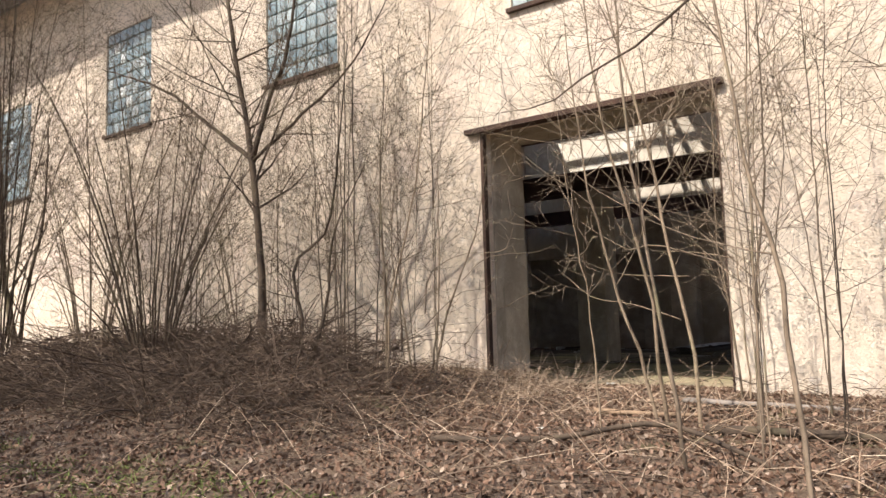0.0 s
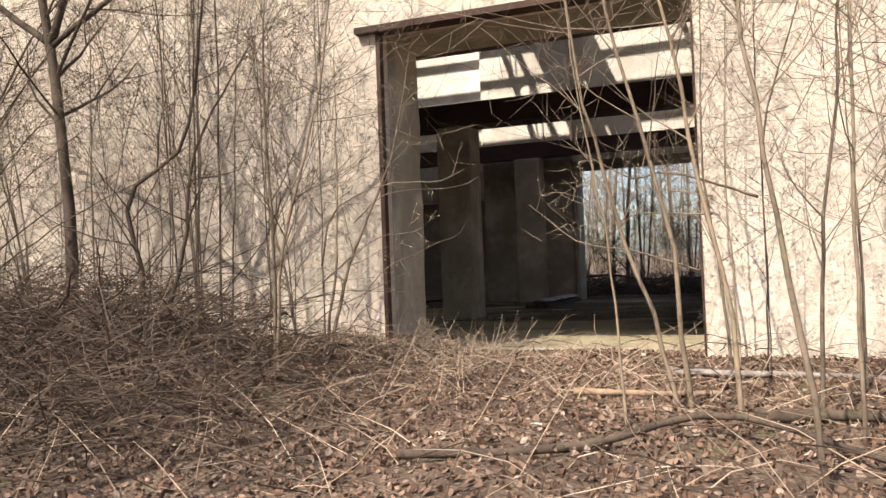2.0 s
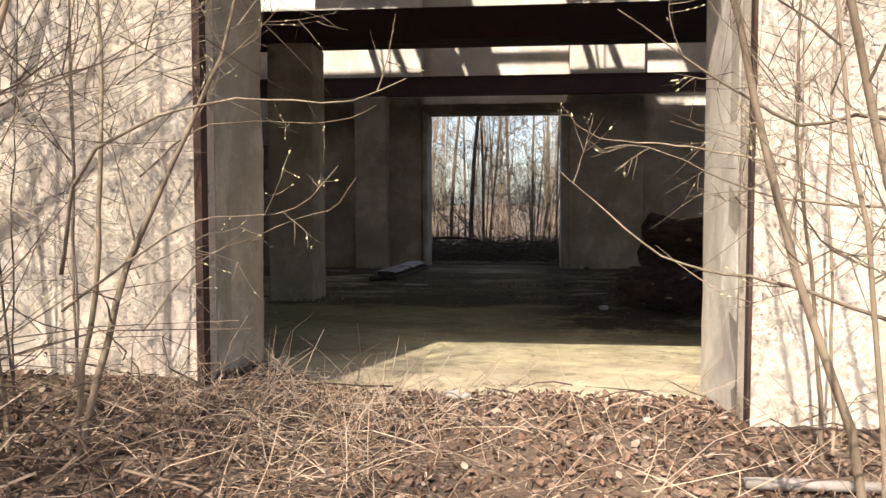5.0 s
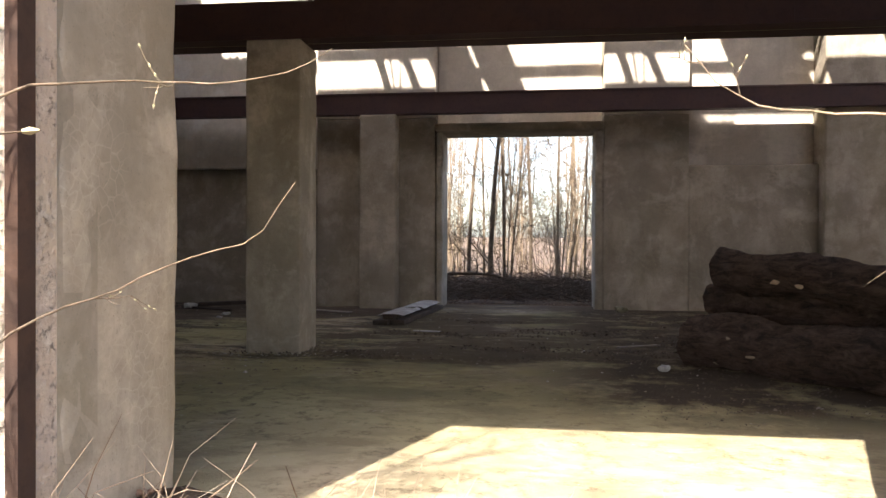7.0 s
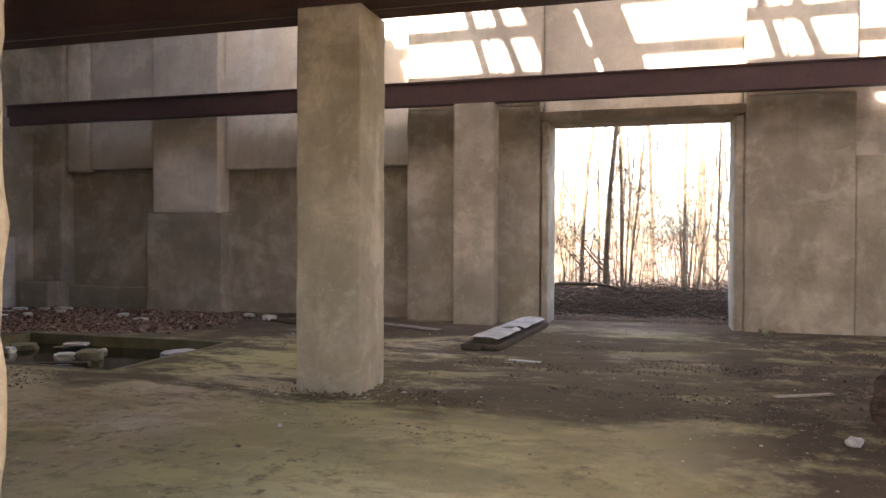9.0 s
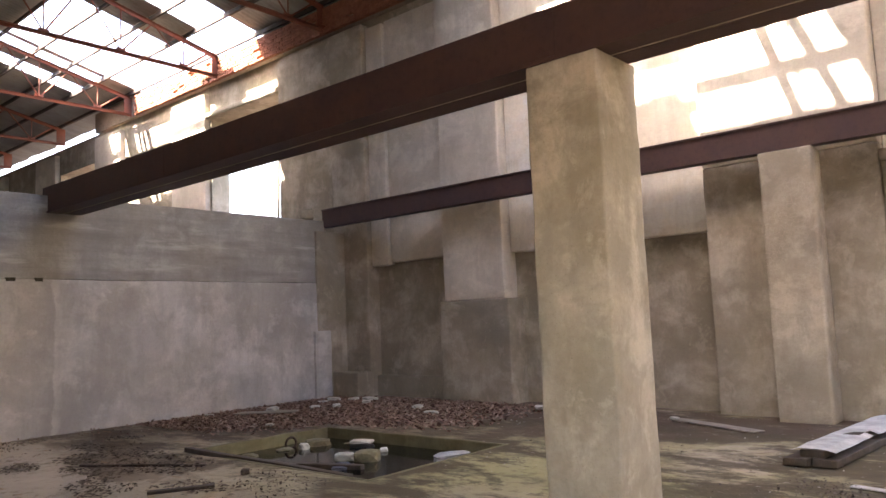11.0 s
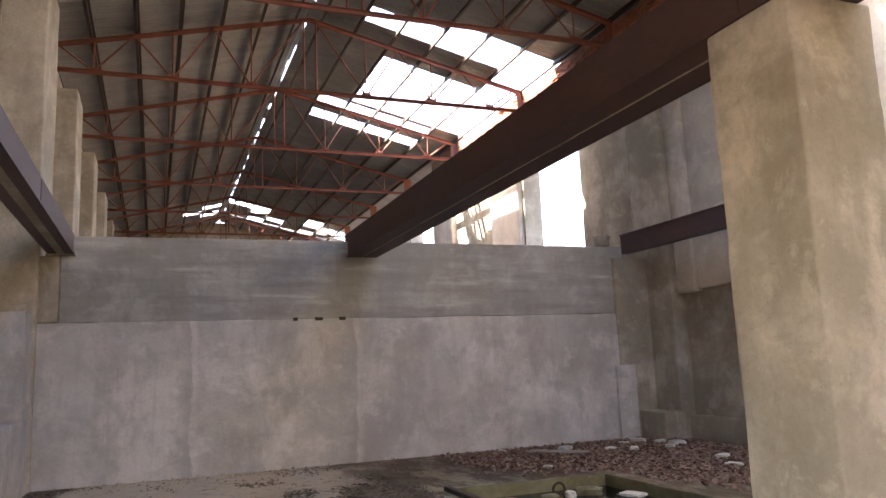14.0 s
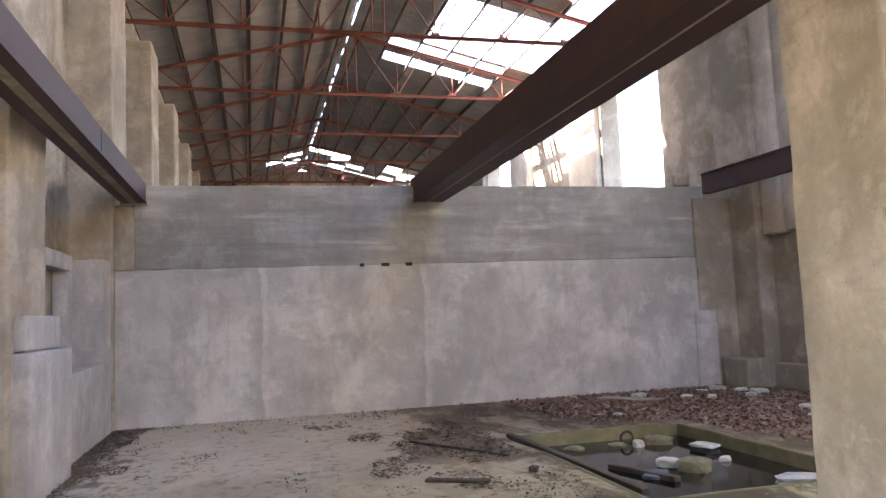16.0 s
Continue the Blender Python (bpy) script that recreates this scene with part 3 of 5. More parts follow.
def glass_window(i, w):
    a, b, c, d = w
    win = empty(f"window_{i}")
    tagged(win, "glass-block window with a dark sill in cream render", "window", kind="structure")
    part("sill", Mesh().box(a - 0.05, b + 0.05, Y_OUT - 0.07, Y_OUT + 0.05, c - 0.06, c - 0.003), RUST, win, "thin dark sill")
    nx, nz = 7, round((d - c) / ((b - a) / 7))
    sx, sz = (b - a) / nx, (d - c) / nz
    part("mortar_grid", Mesh().box(a + 0.003, b - 0.003, Y_OUT + 0.07, Y_OUT + 0.13, c + 0.003, d - 0.003), MORTARG, win)
    me = rough_box(-sx / 2 + 0.012, sx / 2 - 0.012, -0.045, 0.045, -sz / 2 + 0.012, sz / 2 - 0.012, 1.0, 0.0, 0.018)
    me.materials.append(GLASSB)
    for p in range(nx):
        for q in range(nz):
            ob = part("glass_block", me, GLASSB, win)
            ob.location = (a + (p + 0.5) * sx, Y_OUT + 0.065, c + (q + 0.5) * sz)
            ob.rotation_euler = (0.05 * math.sin(p * 5 + q * 3), 0, 0.05 * math.cos(p * 2.3 + q * 4.1))


MORTARG = mat_plain("grey_joint", (0.30, 0.30, 0.28), 0.95)


def pier(name, x0, x1, y0, y1, z0, z1, mat, label, seed=0.0, step=0.2, amp=0.01, bevel=0.03):
    return tagged(part(name, rough_box(x0, x1, y0, y1, z0, z1, step, amp, bevel, seed), mat), label, "pier", kind="structure")


def front_inside():
    lab = "rendered concrete pier with crazed surface"
    pier("pier_gate_west", GATE[0] - 1.05, GATE[0], Y_IN - 0.24, 10.1, 0.4, 9.2, CONC_PIL, lab, 1.0, 0.12, 0.017, 0.035)
    # the east pier takes the lighter render to look sunlit beside the west one
    pier("pier_gate_east", GATE[1], GATE[1] + 1.05, Y_IN - 0.24, 10.1, 0.4, 9.2, UPPER, "gateway pier in lighter render that carries its sunlit look", 2.0)
    pier("pier_gate_inner", GATE[0] - 1.0, GATE[0] - 0.23, 10.08, 10.44, 0.5, 4.38, CONC_PIL, "rough inner pier that bears the front beam", 2.2, 0.09, 0.03, 0.04)
    pier("pier_gate_inner", GATE[1] + 0.23, GATE[1] + 1.0, 10.08, 10.44, 0.5, 4.38, CONC_PIL, "rough inner pier that bears the front beam", 2.3, 0.16, 0.022)
    pier("gate_lintel", GATE[0] - 0.003, GATE[1] + 0.003, Y_IN - 0.24, 10.08, GATE[2], 5.0, CONC, "concrete lintel over the gateway", 2.4)
    pier("pier_front", -12.5, -11.16, Y_IN - 0.02, 10.1, 0.6, 9.2, CONC_PIL, lab, 3.0)
    pier("pier_front", -17.9, -16.45, Y_IN - 0.02, 10.12, 0.6, 9.2, CONC_PIL, lab, 4.0)
    for i, x in enumerate((-22.9, -28.2, -33.5, -38.8, -44.1)):
        pier("pier_front", x, x + 1.3, Y_IN - 0.02, 10.12, 0.6, 9.0, CONC_PIL, lab, 5.0 + i)
    pier("pier_front", 2.9, 4.2, Y_IN - 0.02, 10.1, 0.6, 9.2, CONC_PIL, lab, 9.0)
    # low infill walls: a thick sill, a return block at one end and a thin recessed window frame
    def infill(x0, x1, block, jamb, seed):
        lab = "low whitewashed infill wall with a deep window hole"
        pier("infill_sill", x0, x1, Y_IN + 0.01, 10.09, 0.6, 1.8, PALE, lab, seed, 0.3, 0.012, 0.004)
        pier("infill_block", x0, block, Y_IN + 0.01, 10.085, 1.803, 3.4, PALE, "whitewashed return block beside the window hole", seed + 0.3, 0.3, 0.012, 0.006)
        pier("infill_jamb", block + 0.003, jamb, Y_IN + 0.01, 9.66, 1.803, 3.22, PALE, "thin rendered window jamb set back in the wall", seed + 0.5, 0.3, 0.008, 0.01)
        pier("infill_lintel", block + 0.003, x1, Y_IN + 0.01, 9.665, 3.223, 3.46, PALE, "thin rendered window lintel set back in the wall", seed + 0.7, 0.3, 0.008, 0.01)

    infill(-16.44, -12.98, -15.78, -15.45, 1.0)
    infill(-10.5, -6.35, -10.12, -9.85, 2.0)
    pier("pier_plinth", -12.96, -11.3, 10.05, 10.26, 0.6, 2.16, PALE, "whitewashed block against the pier", 1.4)
    pier("pier_plinth", -12.7, -11.36, 10.05, 10.2, 2.165, 2.52, PALE, "upper whitewashed block against the pier", 1.8)


front_inside()


def end_wall():
    x0, x1 = -17.0, -16.65
    part_lo = rough_box(x0, x1, 9.9, 21.9, 0.5, 3.27, 0.3, 0.014, 0.02, 7.0)
    tagged(part("wall_end_lower", part_lo, PALE_JOINTED), "whitewashed lower partition wall with damp stains", "wall", kind="structure")
    pier("corner_strip", x1 - 0.02, x1 + 0.07, 20.8, 21.25, 0.6, 2.2, PALE, "thin rendered strip in the corner", 6.6, 0.25, 0.012, 0.015)
    tagged(part("wall_end_upper", rough_box(x0 - 0.03, x1 - 0.03, 10.42, 21.2, 3.275, 4.70, 0.3, 0.008, 0.015, 8.0), BAND), "board-marked grey concrete band on the partition", "wall", kind="structure")
    pier("pier_end", x0, x1 + 0.02, 9.95, 10.415, 3.275, 4.36, CONC, "rendered pier end at the partition", 4.3)
    pier("pier_end", x0, x1 + 0.04, 20.92, 21.9, 0.6, 4.45, CONC, "rendered pier end at the partition", 4.9)


end_wall()
pier("corner_block", -16.62, -15.8, 21.3, 21.8, 0.6, 1.25, CONC, "low rendered block in the corner", 4.4, 0.2, 0.02)


def back_wall():
    bays = [(-22.7, -19.2, 4.2, 8.5), (-5.54, -2.34, 0.0, 4.27), (-33.3, -30.0, 4.2, 8.5), (-43.9, -40.7, 4.2, 8.5)]

    def hole(u, z):
        return any(a < u < b and c < z < d for a, b, c, d in bays)

    us = cuts(X0, X1, [q for w in bays for q in w[:2]], 3.0)
    zs = cuts(-0.4, 9.5, [q for w in bays for q in w[2:]], 2.0)
    tagged(part("wall_back", wall_grid(us, zs, hole, Y_BACK, Y_BOUT), CONC), "stained concrete back wall with a gateway and blind bays", "wall", kind="structure")
    # piers, from the partition to beyond the gateway
    L = "stained rendered pier of the back wall"
    pier("bay_lintel", -22.78, -19.1, 21.9, Y_BACK + 0.05, 8.5, 8.66, CONC, "dark concrete lintel over the open bay", 10)
    pier("pier_back", -19.15, -17.0, 21.85, Y_BACK + 0.05, 0.6, 9.3, CONC, L, 11)
    pier("pier_back", -16.98, -15.85, 21.75, Y_BACK + 0.05, 0.6, 9.3, CONC, L, 12)
    pier("pier_back", -15.83, -15.3, 21.88, Y_BACK + 0.05, 3.6, 9.2, UPPER, "narrow pale rendered strip", 12.5)
    pier("pier_back", -13.52, -12.0, 21.68, Y_BACK + 0.05, 2.7, 9.22, UPPER, L, 13)
    pier("pier_back_base", -13.6, -11.86, 21.60, Y_BACK + 0.05, 0.6, 2.69, CONC, "wider rough base of the pier", 13.5)
    pier("pier_back", -8.04, -5.56, 21.75, Y_BACK + 0.05, 0.6, 4.56, CONC, L, 14)
    pier("pier_back_upper", -8.04, -5.56, 21.74, Y_BACK + 0.05, 4.565, 9.3, UPPER, "pale upper part of the back wall pier", 14.2)
    pier("pier_back", -2.2, -0.56, 21.75, Y_BACK + 0.05, 0.6, 4.56, CONC, L, 15)
    pier("pier_back_upper", -2.2, -0.56, 21.74, Y_BACK + 0.05, 4.565, 9.3, UPPER, "pale upper part of the back wall pier", 15.2)
    pier("pier_back", 1.85, 3.2, 21.45, Y_BACK + 0.05, 0.6, 9.3, CONC, L, 16)
    pier("bay_sill", -0.56, 1.85, 21.78, Y_BACK + 0.05, 0.6, 3.55, CONC, "wall below the blind bay", 16.5)
    pier("bay_panel", -11.99, -8.05, 21.93, Y_BACK + 0.05, 3.58, 9.25, PANEL_LIT, "pale rendered upper panel of the bay", 17)
    pier("bay_panel", -15.29, -13.53, 21.95, Y_BACK + 0.05, 3.65, 9.25, UPPER, "pale rendered upper panel of the bay", 18)
    pier("bay_base", -15.84, -13.61, 21.93, Y_BACK + 0.05, 0.6, 1.15, CONC, "low concrete plinth in the bay", 18.5)
    pier("gate_jamb", -5.54, -5.42, 21.72, Y_BOUT - 0.02, 0.6, 4.27, CONC, "worn jamb of the back gateway", 19, 0.2, 0.02)
    pier("gate_jamb", -2.36, -2.2, 21.78, Y_BOUT - 0.02, 0.6, 4.27, CONC, "worn jamb of the back gateway", 20, 0.2, 0.02)
    pier("back_lintel", -5.56, -2.2, 21.66, Y_BOUT - 0.01, 4.275, 4.43, CONC, "concrete lintel of the back gateway", 21)
    pier("bay_panel", -5.555, -2.205, 22.06, Y_BACK + 0.05, 4.435, 9.25, UPPER, "pale rendered wall above the back gateway", 22)
    pier("bay_panel", -0.555, 1.845, 22.06, Y_BACK + 0.05, 3.56, 9.25, UPPER, "pale rendered blind bay", 23)
    for i, x in enumerate((-24.6, -29.9, -35.2, -40.5, -45.8)):
        pier("pier_back", x - 0.1, x + 1.8, 21.92, Y_BACK + 0.05, 0.6, 9.3, UPPER, "pale rendered pier beyond the partition", 30 + i, 0.4)


back_wall()

for nm, x in (("wall_west", X0), ("wall_east", X1)):
    tagged(part(nm, Mesh().box(x - 0.2, x + 0.2, 9.0, 22.68, -0.4, 11.8), CONC), "plain grey gable wall closing the hall", "wall", kind="structure")

# ---- roof ----
RIDGE_Y, RIDGE_Z, SLOPE = 15.6, 11.75, 0.235
PURLINS = [0.34] + [0.25 + 1.0 * k for k in range(1, 7)]


def roof_z(y):
    return RIDGE_Z - SLOPE * abs(y - RIDGE_Y)


def roof_side(name, y_far, missing, seed):
    """One slope of corrugated sheets, laid from purlin to purlin; missing(x, y, r) says where they have gone."""
    sgn = 1 if y_far > RIDGE_Y else -1
    edges = [0.08] + [p + 0.06 for p in PURLINS[1:6]] + [abs(y_far - RIDGE_Y)]
    m = Mesh()
    pitch, dx = 0.16, 0.04
    rnd = random.Random(seed)
    per = 24
    ncol = int((X1 + 0.3 - X0) / (dx * per))
    for r in range(len(edges) - 1):
        ya, yb = RIDGE_Y + sgn * edges[r], RIDGE_Y + sgn * (edges[r + 1] + 0.12)
        yc = (ya + yb) / 2
        for c in range(ncol):
            x0, luck = X0 + c * dx * per, rnd.random()
            lift = 0.115 + 0.010 * (len(edges) - r) + rnd.uniform(-0.012, 0.012)
            jag, skew = rnd.uniform(0, 0.08), rnd.uniform(-0.03, 0.03)
            keep = [not missing(x0 + (i + 0.5) * dx, yc, luck) for i in range(per + 2)]
            if not any(keep):
                continue
            open_ridge = 0.2 if r == 0 and -3.0 < x0 < -0.9 else 0.0
            vs = []
            for e, y in enumerate((ya + sgn * open_ridge, yb - sgn * jag)):
                for i in range(per + 3):
                    x = x0 + i * dx
                    vs.append((x, y + e * skew * i / per, roof_z(y) + lift + 0.036 * math.sin(2 * math.pi * x / pitch)))
            k = per + 2
            m.add(vs, [(i, i + 1, k + 2 + i, k + 1 + i) for i in range(k) if keep[i]])
    ob = part(name, m, SHEET, smooth=True)
    tagged(ob, "old grey corrugated roof sheets, many missing", "roof", kind="structure")


def gone_back(x, y, r):
    """Where the sheets of the back slope have fallen in, plus an unseen opening added for light."""
    torn = 0.07 * math.sin(x * 9.0 + y * 3.0)
    # over the front bays of the hall
    if -11.95 < x < -7.65 and 16.7 < y < 20.0:
        return True
    if -10.2 < x < -7.65 and y < 16.9:
        return True
    if -5.86 < x < -1.68 and y < 20.0:
        return not (-2.75 < x < -2.45 and y > 16.9)
    if -6.66 < x < -6.58 and 16.2 < y < 17.5:
        return True
    if -0.24 < x < 1.3 and y < 17.2:
        return True
    # beyond the partition
    if -21.5 < x < (-20.6 if y < 18.9 else -20.1) + torn and y > 16.5:
        return True
    if -26.95 < x < -23.1 and y > 17.5:
        return True
    if -23.2 < x < -21.4 and y > 20.6:
        return r < 0.75
    if -27.95 < x < -27.2 and y > 16.6:
        return y < 21.0 or r < 0.5
    if -29.35 < x < -28.6 and 17.4 < y < 21.6:
        return True
    if -49.2 < x < -45.3 and y > 16.2:
        return r < 0.6
    # east end, out of view: opened to bring more skylight into the hall
    return x > 3.6


roof_side("ceiling_back_slope", 22.75, gone_back, 3)
# past x 3.6, unseen, the front slope is opened for skylight as well
roof_side("ceiling_front_slope", 7.25, lambda x, y, r: (-49 < x < -46 and y > 13.5 and r < 0.7) or x > 3.6, 4)


def ridge_cap():
    """Bent capping over the ridge; beyond the partition it has slipped and lets slits of sky through."""
    rnd = random.Random(5)
    m = Mesh()
    x = X0
    while x < X1:
        far = x < -17.5
        width = 0.575 if far else 1.15
        if not -2.95 < x < -0.75:
            slit = rnd.uniform(0.02, 0.07) if far and rnd.random() < 0.48 else 0.26
            for s in (1, -1):
                y1 = RIDGE_Y + (slit if s > 0 else -0.28)
                ym = RIDGE_Y + min(0.0, slit - 0.03)
                top = RIDGE_Z + 0.21
                m.add([(x, ym, top), (x + width, ym, top), (x + width, y1, roof_z(y1) + 0.21), (x, y1, roof_z(y1) + 0.21)], [(0, 1, 2, 3)])
        x += width
    tagged(part("ceiling_ridge_cap", m, SHEET), "bent ridge capping with gaps", "roof", kind="structure")


ridge_cap()

for side in (1, -1):
    for off in PURLINS:
        y = RIDGE_Y + side * off
        z = roof_z(y)
        m = Mesh()
        m.box(X0 + 0.2, X1 - 0.2, y - 0.008, y + 0.008, z - 0.07, z + 0.062)
        m.box(X0 + 0.2, X1 - 0.2, y - 0.008, y + 0.06, z + 0.062, z + 0.07)
        m.box(X0 + 0.2, X1 - 0.2, y - 0.06, y + 0.008, z - 0.078, z - 0.07)
        ob = part("purlin", m, PURLIN)
        tagged(ob, "dark steel purlin under the roof sheets", "purlin", "roof purlins")


def bar(m, p, q, r, sides=4):
    m.tube([p, q], [r, r], sides)
    return m


def angle_pair(p, q, w, t=0.012):
    """Two steel angles back to back from p to q, as a truss chord has them."""
    p, q = Vector(p), Vector(q)
    d = (q - p).normalized()
    n = d.cross(Vector((1, 0, 0))).normalized()
    if n.z < 0:
        n = -n
    m = Mesh()
    frame_ = Matrix((d, Vector((1, 0, 0)), n)).transposed().to_4x4()
    frame_.translation = p
    L = (q - p).length
    for s in (1, -1):
        a, b = sorted((s * 0.008, s * (0.008 + t)))
        m.box(0, L, a, b, -w, 0, frame_)
        a, b = sorted((s * 0.008, s * (0.008 + w)))
        m.box(0, L, a, b, 0, t, frame_)
    return m


def truss():
    """A flat-bottomed lattice truss in two halves that meet at the ridge."""
    t = empty("roof_truss")
    tagged(t, "red-oxide painted steel lattice roof truss", "roof truss", "roof trusses")
    half, za = 6.25, 9.62

    def top(off):
        return roof_z(RIDGE_Y + off) - 0.11

    low, high = (1.52, 3.42, 5.2), (0.14, 2.45, 4.3, 6.0)
    for s in (1, -1):
        part("top_chord", angle_pair((0, RIDGE_Y + s * half, top(half)), (0, RIDGE_Y, top(0)), 0.085), TRUSS, t)
        part("bottom_chord", angle_pair((0, RIDGE_Y + s * half, za), (0, RIDGE_Y, za), 0.075), TRUSS, t)
        part("post", bar(Mesh(), (0, RIDGE_Y + s * 0.16, za), (0, RIDGE_Y + s * 0.16, top(0.16)), 0.028), TRUSS, t)
        part("heel_plate", Mesh().box(-0.008, 0.008, RIDGE_Y + s * half - 0.16, RIDGE_Y + s * half + 0.16, za - 0.08, top(half) + 0.02), TRUSS, t)
        for k, y in enumerate(low):
            part("post", bar(Mesh(), (0, RIDGE_Y + s * y, za), (0, RIDGE_Y + s * y, top(y)), 0.023), TRUSS, t)
            part("diagonal", bar(Mesh(), (0.02, RIDGE_Y + s * y, za), (0.02, RIDGE_Y + s * high[k], top(high[k])), 0.024), TRUSS, t)
            part("diagonal", bar(Mesh(), (-0.02, RIDGE_Y + s * y, za), (-0.02, RIDGE_Y + s * high[k + 1], top(high[k + 1])), 0.024), TRUSS, t)
            part("gusset_plate", Mesh().box(-0.006, 0.006, RIDGE_Y + s * y - 0.13, RIDGE_Y + s * y + 0.13, za - 0.03, za + 0.10), TRUSS, t)
    return t


first = truss()
first.matrix_basis = pose(-22.0, 0, 0)
for x in (6.6, 1.75, -3.1, -7.95, -12.8, -17.3, -27.3, -32.7, -38.1, -43.5, -48.9):
    copy_thing(first, pose(x, 0, 0))


def brick_band():
    """Brick courses on top of the back wall, beneath the eaves."""
    band = tagged(empty("brick_band"), "raw red brick courses under the eaves", "brickwork", kind="structure")
    part("mortar_bed", Mesh().box(-30.0, 4.0, 21.95, 22.55, 9.5, 10.2), MORTAR, band)
    me = rough_box(-0.12, 0.12, -0.055, 0.055, -0.031, 0.031, 1.0, 0.004, 0.006)
    me.materials.append(BRICKS)
    rnd = random.Random(9)
    rest = Mesh()
    for c in range(9):
        for i in range(62):
            x = -26.8 + i * 0.25 + (c % 2) * 0.125
            if rnd.random() < 0.04:
                continue
            spot = (x, 21.9 + rnd.uniform(-0.012, 0.012), 9.54 + 0.073 * c)
            if x < -18.2 and c < 8:
                ob = part("brick", me, BRICKS, band)
                ob.location = spot
                ob.rotation_euler = (0, 0, rnd.uniform(-0.04, 0.04))
            else:
                rest.box(spot[0] - 0.118, spot[0] + 0.118, spot[1] - 0.055, spot[1] + 0.055, spot[2] - 0.031, spot[2] + 0.031)
    tagged(part("far_bricks", rest, BRICKS, band), kind="stuff")


def steel_beam(y, z, x0, x1, label, gap, half=0.262, h=0.45):
    """Two channels, backs outwards, with a strip of concrete cast between their flanges."""
    b = tagged(empty("steel_beam"), label, "steel beam", "floor beams")
    for s in (-1, 1):
        out, lip = y + s * half, y + s * gap
        m = Mesh()
        m.box(x0, x1, min(out, out - s * 0.018), max(out, out - s * 0.018), z, z + h)
        for za, zb in ((z, z + 0.026), (z + h - 0.026, z + h)):
            m.box(x0, x1, min(out - s * 0.018, lip), max(out - s * 0.018, lip), za, zb)
        sec = part("channel", m, BEAM, b)
        part("toe", Mesh().box(x0, x1, min(out, out + s * 0.022), max(out, out + s * 0.022), z - 0.002, z + 0.028), BEAM, sec)
        for x in np.arange(x0 + 3.9, x1, 6.2):
            part("splice_plate", Mesh().box(x - 0.16, x + 0.16, min(out, out + s * 0.007), max(out, out + s * 0.007), z + 0.04, z + h - 0.03), BEAM, sec)
    part("infill_strip", Mesh().box(x0, x1, y - gap + 0.002, y + gap - 0.002, z + 0.006, z + h - 0.05), CONC, b, "concrete cast between the steel channels")
    return b


def back_beam(y, z, x0, x1, h):
    b = tagged(empty("steel_beam"), "maroon I-beam along the back wall", "steel beam", "floor beams")
    m = Mesh()
    for za, zb in ((z, z + 0.025), (z + h - 0.025, z + h)):
        m.box(x0, x1, y - 0.1, y + 0.1, za, zb)
    m.box(x0, x1, y - 0.075, y + 0.011, z + 0.025, z + h - 0.025)
    part("i_section", m, BEAM, b)


steel_beam(15.45, 4.40, -16.9, X1 - 0.2, "heavy maroon twin-channel beam bedded on the partition and column", 0.022)
steel_beam(10.425, 4.39, -16.9, X1 - 0.2, "maroon twin-channel beam along the front piers", 0.06, 0.175, 0.34)
back_beam(21.42, 4.575, -16.9, X1 - 0.2, 0.42)
tagged(part("beam_padstone", rough_box(-16.95, -16.6, 10.2, 10.64, 4.365, 4.388, 0.2, 0.004, 0.004, 3), CONC), "thin padstone under the front beam", "padstone")


def column():
    c = tagged(part("concrete_column", rough_box(-6.925, -6.262, 15.17, 15.82, FLOOR_Z - 0.02, 4.398, 0.11, 0.009, 0.02, 40), CONC_COL), "square mossy concrete column with chamfered edges under the beam", "column")
    tagged(part("concrete_column", rough_box(-7.03, -6.3, 21.27, 21.745, FLOOR_Z - 0.02, 4.565, 0.12, 0.01, 0.04, 41), CONC_PIL), "pale concrete column standing against the back wall", "column")


column()


# ---- trees and shrubs ----
def rvec(rnd):
    return Vector((rnd.uniform(-1, 1), rnd.uniform(-1, 1), rnd.uniform(-1, 1)))


THIN = [0.0022]


def grow(out, p, d, length, r, level, rnd, top, lift=0.06, spread=(32, 74), kids=(2, 4), wob=0.13, buds=None):
    """A branch with its side branches: out[0] takes the thick ones, out[1] the twigs."""
    n = 6 if level < 2 else (4 if level == 2 else 3)
    pts, rad = [p.copy()], [r]
    step = length / n
    d = d.normalized()
    for i in range(n):
        d = (d + rvec(rnd) * wob + Vector((0, 0, lift))).normalized()
        p = p + d * step
        pts.append(p.copy())
        rad.append(r * (1 - 0.78 * (i + 1) / n))
    out[0 if level < 2 else 1].tube(pts, rad, 6 if level == 0 else (4 if level == 1 else 3), caps=False)
    if buds is not None and level >= 2:
        for q in pts[1:]:
            buds.append((q, d))
    if level >= top:
        return
    for _ in range(rnd.randint(*kids)):
        f = rnd.uniform(0.25, 0.98) * n
        i = min(int(f), n - 1)
        q = pts[i].lerp(pts[i + 1], f - i)
        a = (pts[i + 1] - pts[i]).normalized()
        side = a.cross(rvec(rnd)).normalized()
        ang = radians(rnd.uniform(*spread))
        grow(out, q, a * math.cos(ang) + side * math.sin(ang), length * rnd.uniform(0.38, 0.78), max(THIN[0], rad[i] * rnd.uniform(0.45, 0.68)), level + 1, rnd, top, lift, spread, kids, wob, buds)


